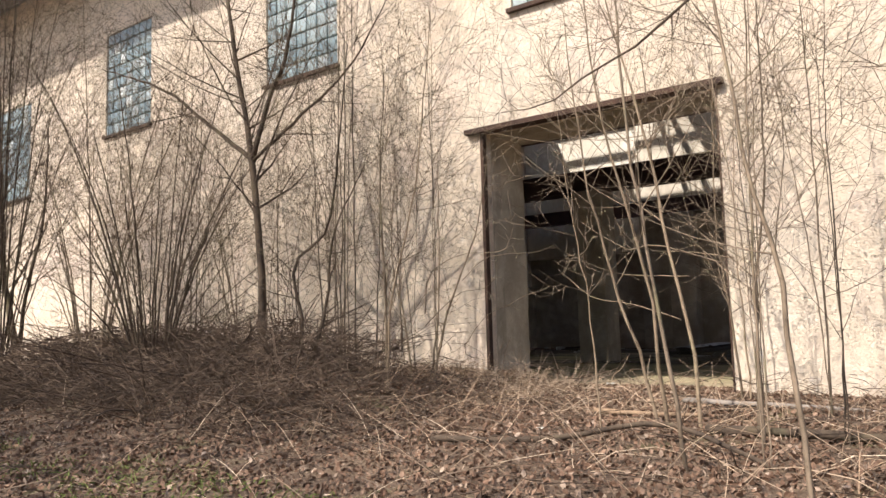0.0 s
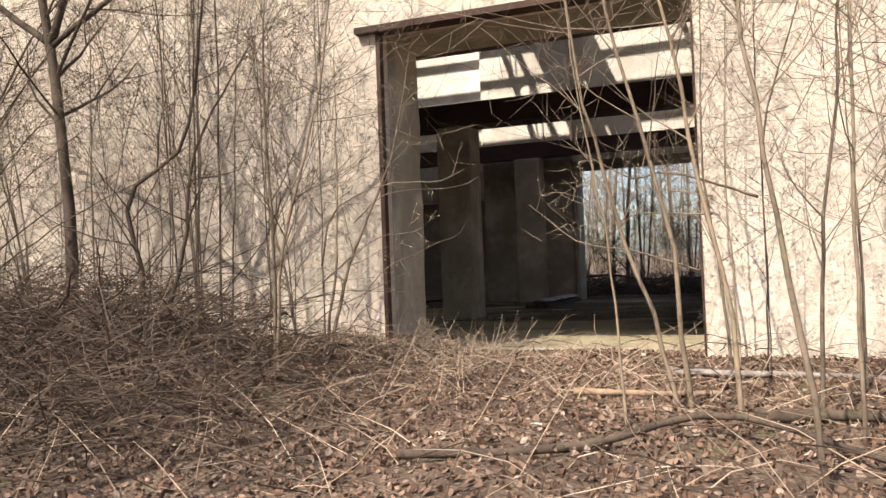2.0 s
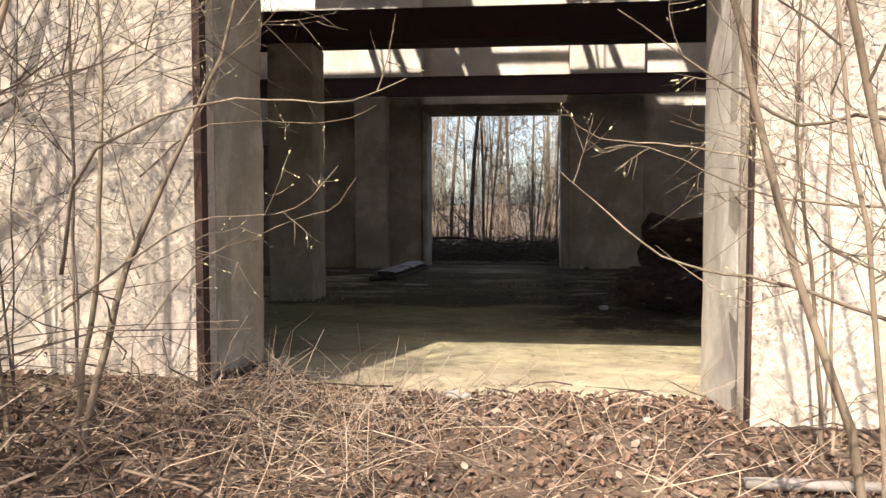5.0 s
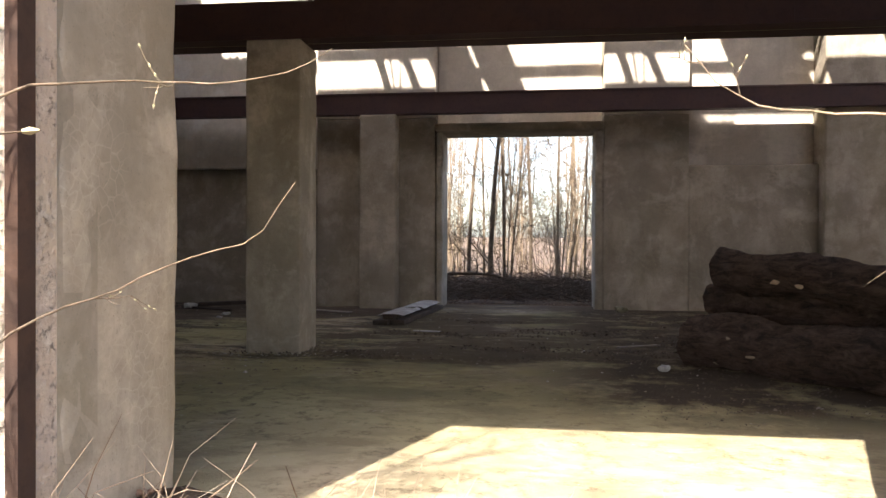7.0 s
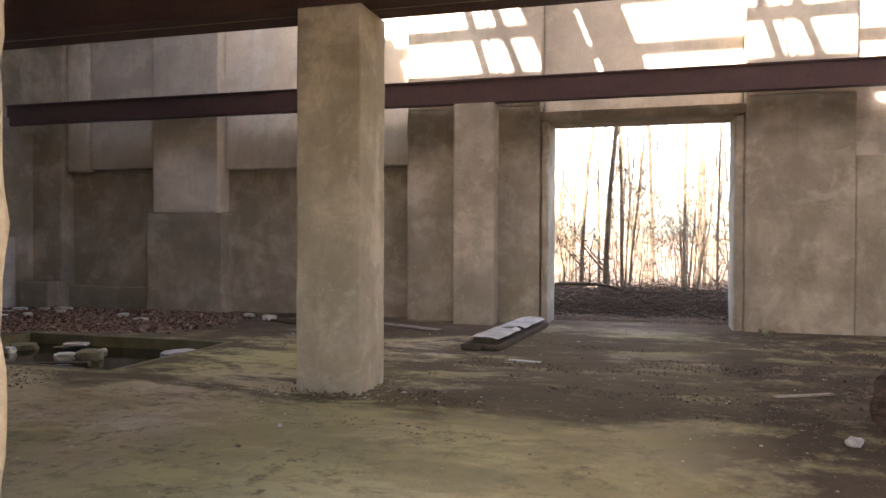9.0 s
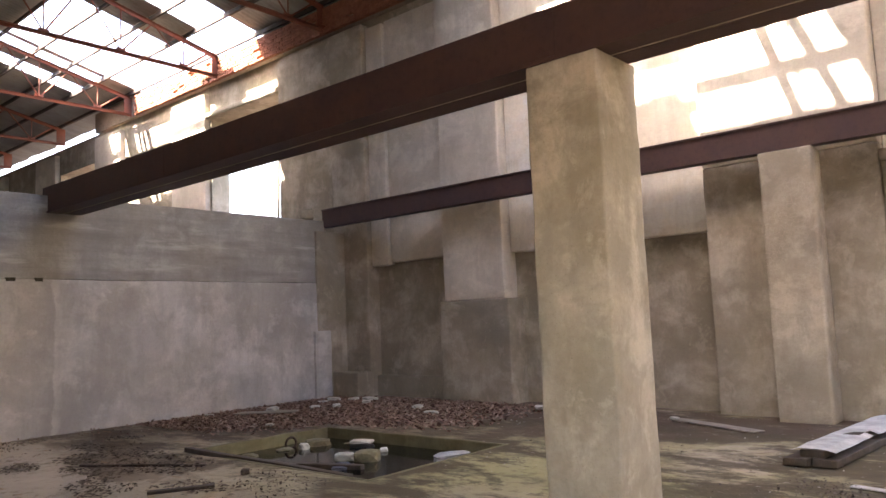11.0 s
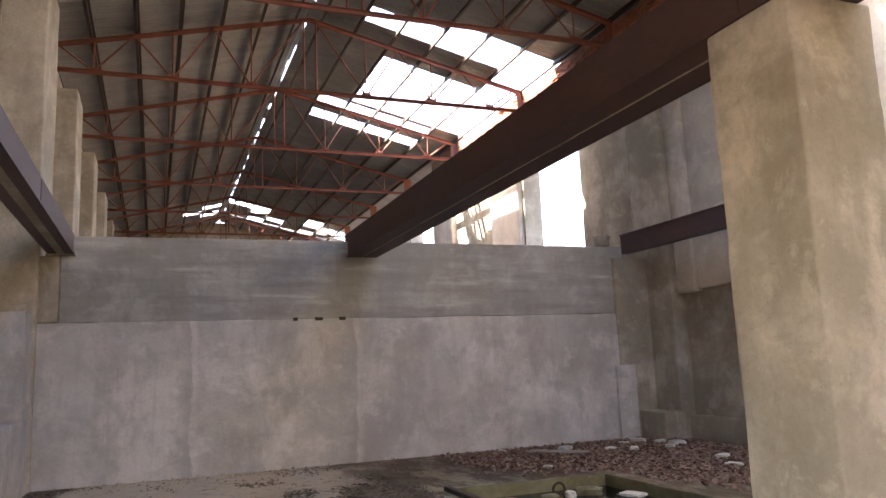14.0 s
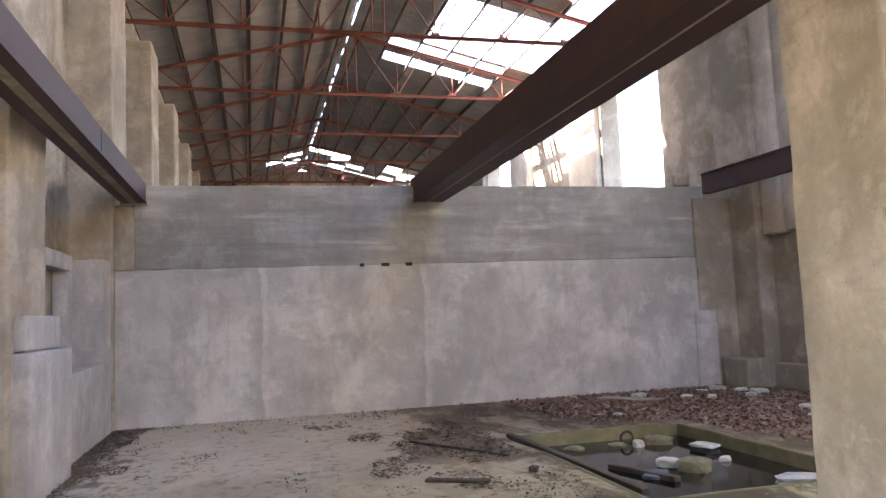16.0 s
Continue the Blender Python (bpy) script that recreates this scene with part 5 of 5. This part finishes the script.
def cover():
    leaf_sheet("leaf_litter", 62000, (-13.0, 3.5, 0.8, 9.9), LEAVES, "dry brown and beige fallen leaves", 1, size=(0.03, 0.066), flat=0.75, keep=lambda x, y, r: (y < 8.95 or GATE[0] < x < GATE[1]) and (x > -8 or r < 0.6))
    leaf_sheet("leaf_litter_back", 2500, (-8, 0.5, 22.9, 30), LEAVES, "fallen leaves behind the hall", 2, size=(0.05, 0.11))
    near_gate = lambda x, y, r: y < 8.9 or (GATE[0] < x < GATE[1] and y < 9.7)
    blades("dry_grass", 6500, (-12.5, 3.0, 3.6, 9.7), STRAW, "matted dry grass stalks", "dry grass", 3, (0.12, 0.5), 0.0028, 0.5, lambda x, y, r: near_gate(x, y, r) and r < (0.75 if y > 7.2 else 0.14))
    blades("dry_stalks", 560, (-9.0, 2.5, 4.5, 9.5), STRAW, "pale bent dead stalks", "dead stalks", 4, (0.4, 0.95), 0.0034, 0.28, near_gate)
    blades("gate_grass", 1000, (-5.6, -3.2, 8.0, 9.5), STRAW, "tall tangled dry grass at the gateway threshold", "dry grass", 9, (0.25, 0.65), 0.0026, 0.45, lambda x, y, r: (y < 8.9 or x > GATE[0] + 0.05) and r < smooth(-3.3, -4.6, x) + 0.12, curl=0.4)
    blades("dead_brush", 11000, (-12.5, -4.4, 4.9, 8.3), BRUSH, "tangled heap of dead brushwood", "brushwood", 5, (0.2, 0.8), 0.004, 0.35, lambda x, y, r: r < math.exp(-((y - 6.0) / 1.4) ** 2) * smooth(-4.2, -6.0, x) + 0.06, flat=True, pile=0.5, curl=0.5)
    blades("brush_sticks", 420, (-12.5, -5.6, 4.9, 7.9), BRUSH, "thicker dead sticks thrown across the brushwood", "brushwood", 25, (0.8, 2.0), 0.0075, 0.12, lambda x, y, r: r < smooth(-5.6, -7.4, x) + 0.04, flat=True, pile=0.55, curl=0.22)
    blades("brush_shoots", 520, (-13.0, -5.6, 5.6, 8.4), BRUSH, "upright dead shoots standing out of the brushwood", "bramble", 26, (0.6, 1.7), 0.0042, 0.10, lambda x, y, r: r < smooth(-4.6, -6.4, x) + 0.1, curl=0.16)
    blades("bramble_stems", 560, (-12.0, -5.0, 4.9, 7.6), BRUSH, "arching bare bramble stems over the brushwood", "bramble", 15, (0.8, 2.2), 0.005, 0.35, lambda x, y, r: r < smooth(-4.8, -6.6, x) + 0.1, curl=0.3)
    blades("fallen_twigs", 1500, (-9, 3.2, 1.2, 9.2), BRUSH, "scattered fallen twigs", "twigs", 6, (0.15, 0.7), 0.0045, 0.3, lambda x, y, r: y < 8.9 or GATE[0] < x < GATE[1], flat=True)
    blades("dead_brush_back", 3200, (-7.5, -0.4, 22.9, 26.0), BRUSH, "dead brushwood behind the back gateway", "brushwood", 7, (0.3, 1.2), 0.006, 0.2, flat=True, pile=0.5, curl=0.4)
    green = lambda x, y, r: noise.noise(Vector((x * 0.9, y * 0.9, 5.0))) > 0.02
    blades("green_weeds", 7000, (-9.0, 1.5, 0.8, 4.2), GREEN, "low green weeds and grass tufts", "weeds", 8, (0.04, 0.16), 0.0055, 0.3, green)
    # fallen limbs lying in front of the gateway
    def limb(name, pts, r, mat, label, seed):
        rnd = random.Random(seed)
        line, rad = stem_points(pts, r, rnd, 12)
        rad = [r * (1 - 0.35 * i / 12) * rnd.uniform(0.9, 1.1) for i in range(13)]
        tagged(part(name, Mesh().tube(line, rad, 8), mat, smooth=True), label, "branch")

    limb("fallen_limb", [(-2.95, 7.38, 0.72), (-2.4, 7.42, 0.71), (-1.9, 7.45, 0.72)], 0.028, WOOD_PALE, "barkless bleached length of fallen limb", 1)
    limb("fallen_limb", [(-3.6, 5.55, 0.66), (-2.9, 5.75, 0.66), (-2.45, 6.0, 0.70), (-2.0, 6.35, 0.78), (-1.55, 6.2, 0.74), (-0.9, 5.8, 0.60)], 0.027, BARK_DARK, "arched dark root lying among the leaves", 2)
    limb("fallen_limb", [(-1.7, 6.9, 0.68), (-0.6, 6.95, 0.68), (0.6, 6.8, 0.68)], 0.04, BARK_DARK, "dark fallen limb among dry leaves", 3)
    limb("fallen_limb", [(-7.2, 7.3, 1.35), (-6.3, 7.4, 1.25), (-5.4, 7.3, 1.35)], 0.02, BARK_DARK, "dead branch leaning on the brush", 5)
    limb("fallen_limb", [(-2.3, 8.1, 0.78), (-1.2, 8.2, 0.74), (0.3, 8.1, 0.72)], 0.03, WOOD_OLD, "grey weathered limb by the wall", 6)


front_trees()
shrubs()
overhang()
sapling_variants()
THIN[0] = 0.006
tall_variants()
THIN[0] = 0.0022
cover()


# ---- things inside the hall ----
def lump(w, d, h, seed, amp=0.18, cuts_=2):
    """An irregular broken lump resting on z = 0."""
    bm = bmesh.new()
    bmesh.ops.create_icosphere(bm, subdivisions=cuts_, radius=0.5)
    off = Vector((seed * 3.1, seed * 1.3, seed * 2.2))
    for v in bm.verts:
        c = v.co.copy()
        c = Vector([math.copysign(min(abs(q), 0.36), q) for q in c]) * 1.3
        c *= 1 + amp * noise.noise(c * 3.0 + off)
        v.co = Vector((c.x * w, c.y * d, (c.z + 0.42) * h))
    for v in bm.verts:
        v.co.z = max(v.co.z, 0.0)
    me = bpy.data.meshes.new("lump")
    bm.to_mesh(me)
    bm.free()
    return me


def log(p, q, r, seed, label):
    rnd = random.Random(seed)
    p, q = Vector(p), Vector(q)
    t = tagged(empty("log"), label, "log", "log pile")
    m = Mesh()
    n, s = 64, 30
    d = (q - p).normalized()
    u = d.orthogonal().normalized()
    w = d.cross(u)
    vs, fs = [], []
    for i in range(n + 1):
        c = p.lerp(q, i / n) + u * 0.03 * math.sin(i * 0.33 + seed) + w * 0.025 * math.cos(i * 0.24 + seed)
        for a in range(s):
            an = 2 * math.pi * a / s
            rr = r * (1 + 0.20 * noise.noise(Vector((math.cos(an) * 1.7, math.sin(an) * 1.7, i * 0.17 + seed * 7))) + 0.13 * noise.noise(Vector((math.cos(an) * 5, math.sin(an) * 5, i * 0.4 + seed))) + 0.10 * abs(noise.noise(Vector((math.cos(an) * 9, math.sin(an) * 9, i * 0.33 + seed * 3)))))
            vs.append(tuple(c + u * rr * math.cos(an) + w * rr * math.sin(an)))
    for i in range(n):
        for a in range(s):
            b = (a + 1) % s
            fs.append((i * s + a, i * s + b, (i + 1) * s + b, (i + 1) * s + a))
    m.add(vs, fs)
    bark = part("bark", m, LOGBARK, t, smooth=True)
    for k, (c, sg) in enumerate(((p, -1), (q, 1))):
        ring = [Vector(vs[a if k == 0 else n * s + a]) for a in range(s)]
        mid = sum(ring, Vector()) / s + d * sg * 0.02
        e = Mesh().add([tuple(mid)] + [tuple(v) for v in ring], [(0, 1 + a, 1 + (a + 1) % s) for a in range(s)])
        part("cut_end", e, LOGBARK if k == 0 else LOGCUT, t)
    for k in range(11):
        f, an = rnd.uniform(0.05, 0.9), rnd.uniform(0, 6.28)
        c = p.lerp(q, f) + (u * math.cos(an) + w * math.sin(an)) * r * 0.97
        scar = part("bark_scar", lump(rnd.uniform(0.05, 0.12), rnd.uniform(0.03, 0.06), 0.03, seed + k, 0.4, 1), LOGCUT, bark, "pale chipped patch")
        nrm = (u * math.cos(an) + w * math.sin(an))
        scar.matrix_basis = Matrix.Translation(c - nrm * 0.012) @ nrm.to_track_quat("Z", "Y").to_matrix().to_4x4()
    return t


def logs():
    d = Vector((0.68, -0.73, 0.0)).normalized() * 3.4
    lab = "thick dark-barked log with pale chips on the pile"
    for i, (x, y, z, r, dz) in enumerate(((-1.80, 15.15, 0.97, 0.27, 0.0), (-1.35, 15.6, 0.98, 0.28, 0.0), (-0.9, 16.1, 0.95, 0.25, 0.0), (-1.55, 15.45, 1.36, 0.17, -0.03), (-1.52, 15.2, 1.74, 0.205, -0.20), (-1.0, 15.75, 1.45, 0.22, 0.0))):
        p = Vector((x, y, z))
        log(p, p + d + Vector((0, 0, dz)), r, i + 1, lab)


logs()


def plank(name, p, q, w, h, mat, label, tilt=0.0, parent=None):
    """A board from p to q, with worn edges."""
    p, q = Vector(p), Vector(q)
    d = q - p
    me = rough_box(-d.length / 2, d.length / 2, -w / 2, w / 2, -h / 2, h / 2, 0.25, min(0.006, h * 0.2), min(0.006, h * 0.25), p.x)
    ob = part(name, me, mat, parent)
    ob.matrix_basis = Matrix.Translation((p + q) / 2) @ d.to_track_quat("X", "Z").to_matrix().to_4x4() @ pose(0, 0, 0, tilt)
    if parent is None:
        tagged(ob, label, "plank")
    return ob


def boards():
    s = tagged(empty("board_stack"), "low stack of dark planks with torn grey felt on top", "plank stack")
    a, b = Vector((-5.82, 18.25, 0)), Vector((-5.58, 21.3, 0))
    for k, (off, z) in enumerate(((-0.14, 0.75), (0.12, 0.75), (0.0, 0.83))):
        o = Vector((off, 0.05 * k, z))
        plank("board", a + o, b + o, 0.24, 0.075, WOOD_DARK, "", 0, s)
    felt = Mesh()
    nx, ny = 5, 16
    for j in range(ny + 1):
        for i in range(nx + 1):
            c = a.lerp(b, 0.03 + 0.92 * j / ny)
            felt.v.append((c.x + (i / nx - 0.5) * 0.44, c.y, 0.885 + 0.018 * noise.noise(Vector((i * 0.6, j * 0.5, 2.0))) - (0.03 if i in (0, nx) else 0)))
    felt.f = [(j * (nx + 1) + i, j * (nx + 1) + i + 1, (j + 1) * (nx + 1) + i + 1, (j + 1) * (nx + 1) + i) for j in range(ny) for i in range(nx) if (i, j) not in ((2, 6), (3, 6), (4, 7), (0, 12))]
    part("felt", felt, SHEETING, s, "torn grey roofing felt", smooth=True)
    plank("plank", (-12.85, 15.5, 0.75), (-10.0, 15.85, 0.62), 0.09, 0.06, WOOD_DARK, "dark timber lying across the pit edge")
    plank("plank", (-13.2, 14.25, 0.716), (-11.75, 15.1, 0.716), 0.04, 0.03, WOOD_DARK, "long dark batten on the floor")
    plank("plank", (-10.95, 13.95, 0.715), (-10.6, 14.5, 0.72), 0.11, 0.03, WOOD_DARK, "short broken board on the floor")
    plank("plank", (-8.35, 20.85, 0.72), (-6.95, 20.2, 0.72), 0.22, 0.02, WOOD_OLD, "warped grey board near the back wall")
    plank("plank", (-11.4, 16.2, 0.56), (-10.5, 16.5, 0.57), 0.10, 0.06, WOOD_DARK, "dark board floating in the pit water")
    plank("plank", (-15.9, 18.3, 0.73), (-14.9, 18.9, 0.75), 0.35, 0.03, WOOD_OLD, "weathered board among the leaves")
    plank("plank", (-10.4, 21.3, 0.74), (-9.3, 21.5, 0.78), 0.2, 0.06, WOOD_DARK, "dark board end against the back wall")
    plank("plank", (-10.2, 20.6, 0.73), (-9.2, 20.1, 0.73), 0.05, 0.03, WOOD_DARK, "thin dark batten on the floor")
    plank("plank", (-5.3, 17.6, 0.715), (-4.9, 17.5, 0.715), 0.09, 0.012, SHEETING, "thin pale board scrap on the floor")
    plank("plank", (-2.5, 16.2, 0.715), (-1.95, 16.5, 0.715), 0.06, 0.02, WOOD_OLD, "thin grey board scrap by the logs")


boards()


def rubble():
    rnd = random.Random(61)

    def put(name, w, d, h, x, y, z, mat, label, cat, k, rz=None, group=""):
        ob = part(name, lump(w, d, h, k * 0.37 + 1, 0.28), mat)
        ob.matrix_basis = pose(x, y, z, 0, 0, rnd.uniform(0, 360) if rz is None else rz)
        return tagged(ob, label, cat, group)

    for k, (x, y, s) in enumerate(((-15.6, 18.9, 0.42), (-15.2, 19.6, 0.30), (-14.9, 19.9, 0.36), (-15.8, 20.3, 0.30), (-13.9, 17.6, 0.20), (-15.9, 20.7, 0.40), (-15.5, 20.9, 0.36), (-15.1, 21.0, 0.45), (-14.8, 20.6, 0.25), (-13.1, 20.3, 0.34), (-12.4, 19.9, 0.36), (-11.0, 21.2, 0.40), (-10.3, 20.7, 0.34), (-16.2, 17.9, 0.25), (-9.0, 19.4, 0.22), (-8.9, 18.9, 0.16), (-8.4, 20.9, 0.24))):
        put("foam_chunk", s * 0.72, s * rnd.uniform(0.3, 0.6), s * rnd.uniform(0.15, 0.32), x, y, FLOOR_Z + 0.012, FOAM, "dirty white foam fragment on the floor", "foam chunk", k, group="foam fragments")
    for k, (x, y, s) in enumerate(((-12.6, 16.3, 0.32), (-12.6, 16.9, 0.30), (-12.5, 17.45, 0.48), (-12.2, 17.8, 0.24), (-12.75, 16.0, 0.2))):
        put("rubble_chunk", s * 0.8, s * 0.65, s * 0.42, x, y, 0.46, CHUNK, "mossy broken concrete chunk in the pit", "rubble", 30 + k, group="pit rubble")
    foam = tagged(empty("foam_block", pose(-10.9, 16.95, 0.52, 0, 0, 35)), "white and mossy foam block floating in the pit", "foam block")
    part("block", lump(0.34, 0.30, 0.18, 9, 0.12), CHUNK, foam)
    part("nose", lump(0.28, 0.22, 0.12, 10, 0.2), FOAM, foam, "clean white foam end").location = (-0.3, 0.02, 0.02)
    put("foam_chunk", 0.16, 0.14, 0.12, -12.4, 17.1, 0.52, FOAM, "small white foam ball in the pit", "foam chunk", 51)
    put("foam_chunk", 0.16, 0.12, 0.08, -11.2, 17.55, 0.52, FOAM, "small white foam scrap in the pit", "foam chunk", 52)
    put("foam_chunk", 0.55, 0.3, 0.10, -10.0, 17.6, 0.53, SHEETING, "pale sheet scrap in the pit corner", "scrap", 53)
    put("black_crate", 0.34, 0.24, 0.13, -11.75, 17.65, 0.48, RUBBER, "dark crate half sunk with a pale lid", "crate", 54, 20)
    part("crate_lid", lump(0.35, 0.25, 0.05, 3, 0.1), FOAM)
    bpy.data.objects["crate_lid"].parent = bpy.data.objects["black_crate"]
    bpy.data.objects["crate_lid"].location = (0, 0, 0.12)
    put("cloth", 0.42, 0.22, 0.06, -10.85, 16.45, 0.53, CLOTH, "wet blue-grey rag on the pit water", "rag", 55)
    ring = Mesh()
    n = 18
    turn = [2 * math.pi * a / n for a in range(n + 1)]
    ring.tube([(0.08 * math.cos(p), 0.02 * math.sin(2 * p), 0.08 + 0.08 * math.sin(p)) for p in turn], [0.018] * (n + 1), 6, caps=False)
    r = part("rusty_pipe_ring", ring, RUST)
    r.matrix_basis = pose(-12.70, 17.1, 0.53, 0, 0, 70)
    tagged(r, "rusty pipe collar among the pit rubble", "pipe collar")
    put("stone", 0.12, 0.1, 0.07, -10.9, 15.08, FLOOR_Z, WOOD_DARK, "dark lump on the floor by the pit", "stone", 60)
    put("stone", 0.14, 0.10, 0.07, -2.2, 14.6, FLOOR_Z, SHEETING, "pale stone by the logs", "stone", 61)
    put("stone", 0.35, 0.2, 0.12, -1.9, 21.3, FLOOR_Z, CHUNK, "broken render at the wall foot", "rubble", 62)
    put("mortar_lump", 0.30, 0.35, 0.28, -16.75, 20.75, 4.70, CONC, "broken mortar lump on top of the partition", "rubble", 63)
    # dark boxes on the wall face stand in for the shade inside small holes
    for k, (y, w) in enumerate(((14.62, 0.07), (15.05, 0.06), (14.2, 0.04))):
        h = part("hole_shade", Mesh().box(-16.69, -16.642, y - w, y + w, 3.24, 3.30), SUNKEN)
        tagged(h, "dark patch standing for the shade in a small partition hole", "hole", "partition holes")
    put("paper_scrap", 0.20, 0.12, 0.03, -3.72, 9.55, 0.775, FOAM, "white paper scrap on the leaves", "scrap", 64)
    put("paper_scrap", 0.10, 0.07, 0.02, -3.0, 6.4, 0.66, FOAM, "white paper scrap on the leaves", "scrap", 65)
    # small crumbs scattered on the floor
    crumbs = Mesh()
    rs = random.Random(5)
    for n in range(2900):
        x, y = rs.uniform(-16.4, 1.5), rs.uniform(12.8, 21.6)
        heap = n < 700
        if heap:
            # swept up round the column's foot
            x, y = -6.6 + rs.gauss(0, 0.42), 15.35 + rs.gauss(0, 0.3)
        if PIT[0] - 0.1 < x < PIT[1] + 0.1 and PIT[2] - 0.1 < y < PIT[3] + 0.1:
            continue
        if not heap and noise.noise(Vector((x * 0.5, y * 0.9, 3.0))) < rs.uniform(-0.3, 0.25):
            continue
        s = rs.uniform(0.004, 0.018) * (2.2 if rs.random() < 0.05 else 1)
        q = [Vector((rs.uniform(0.6, 1.2) * s * math.cos(a * 1.257), rs.uniform(0.5, 1.1) * s * math.sin(a * 1.257), 0)) for a in range(5)]
        top = Vector((rs.uniform(-0.3, 0.3) * s, rs.uniform(-0.3, 0.3) * s, s * rs.uniform(0.3, 0.8)))
        o = Vector((x, y, FLOOR_Z))
        crumbs.add([o + p for p in q] + [o + top], [(a, (a + 1) % 5, 5) for a in range(5)])
    tagged(part("floor_crumbs", crumbs, mat_islands("crumbs", [(0.10, 0.08, 0.06), (0.22, 0.18, 0.13), (0.5, 0.47, 0.42), (0.14, 0.11, 0.08)])), "crumbs of render and dirt on the floor", "debris", kind="stuff")

    def in_pit(x, y):
        return PIT[0] - 0.25 < x < PIT[1] + 0.25 and PIT[2] - 0.25 < y < PIT[3] + 0.25
    leaf_sheet("indoor_leaves", 15000, (-16.5, -10.5, 16.6, 21.6), LEAVES_IN, "damp reddish dead leaves drifted in the corner", 12, size=(0.05, 0.11), flat=0.4, base=FLOOR_Z,
               keep=lambda x, y, r: not in_pit(x, y) and r < smooth(16.8, 18.4, y + (-(x + 13.5) * 0.5)) * smooth(-10.3, -12.5, x))
    litter = mat_islands("trodden_litter", [(0.05, 0.038, 0.03), (0.10, 0.075, 0.056), (0.16, 0.125, 0.095), (0.07, 0.052, 0.04), (0.22, 0.18, 0.14)])
    clump = lambda x, y: noise.noise(Vector((x * 0.5, y * 1.6, 8.0))) + 0.5 * noise.noise(Vector((x * 1.7, y * 4.0, 2.0)))
    leaf_sheet("floor_litter", 9000, (-6.0, 1.5, 14.9, 19.5), litter, "dark trodden litter in bands across the floor", 14, size=(0.012, 0.04), flat=0.5, base=FLOOR_Z, keep=lambda x, y, r: clump(x, y) > 0.05 + 0.06 * (y - 15.5) and (abs(x + 6.6) > 0.4 or y > 15.9))
    leaf_sheet("floor_litter_column", 700, (-7.25, -5.95, 14.85, 16.1), litter, "dark crumbs and leaves round the column's foot", 18, size=(0.015, 0.045), flat=0.6, base=FLOOR_Z,
               keep=lambda x, y, r: r < math.exp(-max(abs(x + 6.59) - 0.33, abs(y - 15.49) - 0.325) / 0.06))
    crumbled = mat_islands("crumbled_litter", [(0.10, 0.078, 0.06), (0.17, 0.135, 0.105), (0.13, 0.10, 0.078), (0.24, 0.20, 0.16), (0.08, 0.06, 0.046)])
    heap = lambda x, y: math.exp(-((x + 12.7) / 1.7) ** 2 - ((y - 14.7) / 0.85) ** 2) + 0.9 * noise.noise(Vector((x * 1.1, y * 1.5, 21.0)))
    leaf_sheet("floor_litter_heap", 5200, (-15.6, -10.2, 13.0, 16.4), crumbled, "dark crumbled dirt and leaves swept beside the pit", 19, size=(0.025, 0.07), flat=0.14, base=FLOOR_Z, keep=lambda x, y, r: not in_pit(x, y) and heap(x, y) > 0.42)
    leaf_sheet("floor_litter_front", 3600, (-16.4, -10.4, 10.12, 11.6), crumbled, "dark dirt along the foot of the infill wall", 20, size=(0.02, 0.06), flat=0.14, base=FLOOR_Z, keep=lambda x, y, r: math.exp(-(y - 10.2) / 0.35) + 0.7 * noise.noise(Vector((x * 1.2, y * 1.6, 31.0))) > 0.42)
    leaf_sheet("floor_litter_bands", 5200, (-9.2, 1.5, 13.9, 20.8), crumbled, "dark trodden dirt in broken streaks on the floor", 22, size=(0.012, 0.045), flat=0.12, base=FLOOR_Z, keep=lambda x, y, r: clump(x * 0.7 + 3.0, y * 1.2) > 0.30 - 0.12 * smooth(-4.5, -1.5, x))
    leaf_sheet("floor_litter_logs", 3500, (-3.2, 1.5, 12.2, 15.6), litter, "dark bark litter round the log pile", 16, size=(0.01, 0.028), flat=0.5, base=FLOOR_Z, keep=lambda x, y, r: clump(x, y) > -0.05 and r < smooth(-3.3, -1.8, x))
    leaf_sheet("floor_litter_pit", 5200, (-16.5, -9.5, 10.2, 16.0), litter, "dark crumbled litter on the pale floor", 17, size=(0.012, 0.038), flat=0.5, base=FLOOR_Z, keep=lambda x, y, r: not in_pit(x, y) and clump(x * 1.3, y * 0.8) > 0.38 - 0.5 * math.exp(-(x + 16.6) / 0.5) - 0.3 * math.exp(-(y - 10.2) / 0.6) - 0.35 * smooth(-12.5, -10.5, x) * smooth(13.5, 15.5, y))
    leaf_sheet("indoor_leaves_wall", 1500, (-16.6, -13.5, 10.3, 17.0), LEAVES_IN, "dead leaves and dirt along the partition", 13, size=(0.02, 0.06), flat=0.4, base=FLOOR_Z,
               keep=lambda x, y, r: r < math.exp(-(x + 16.6) / 0.6) * (0.5 + noise.noise(Vector((x, y * 1.3, 4.0)))))


rubble()


# ---- pieces of the setting ----
for number, w in enumerate(WINDOWS):
    glass_window(number + 1, w)
brick_band()
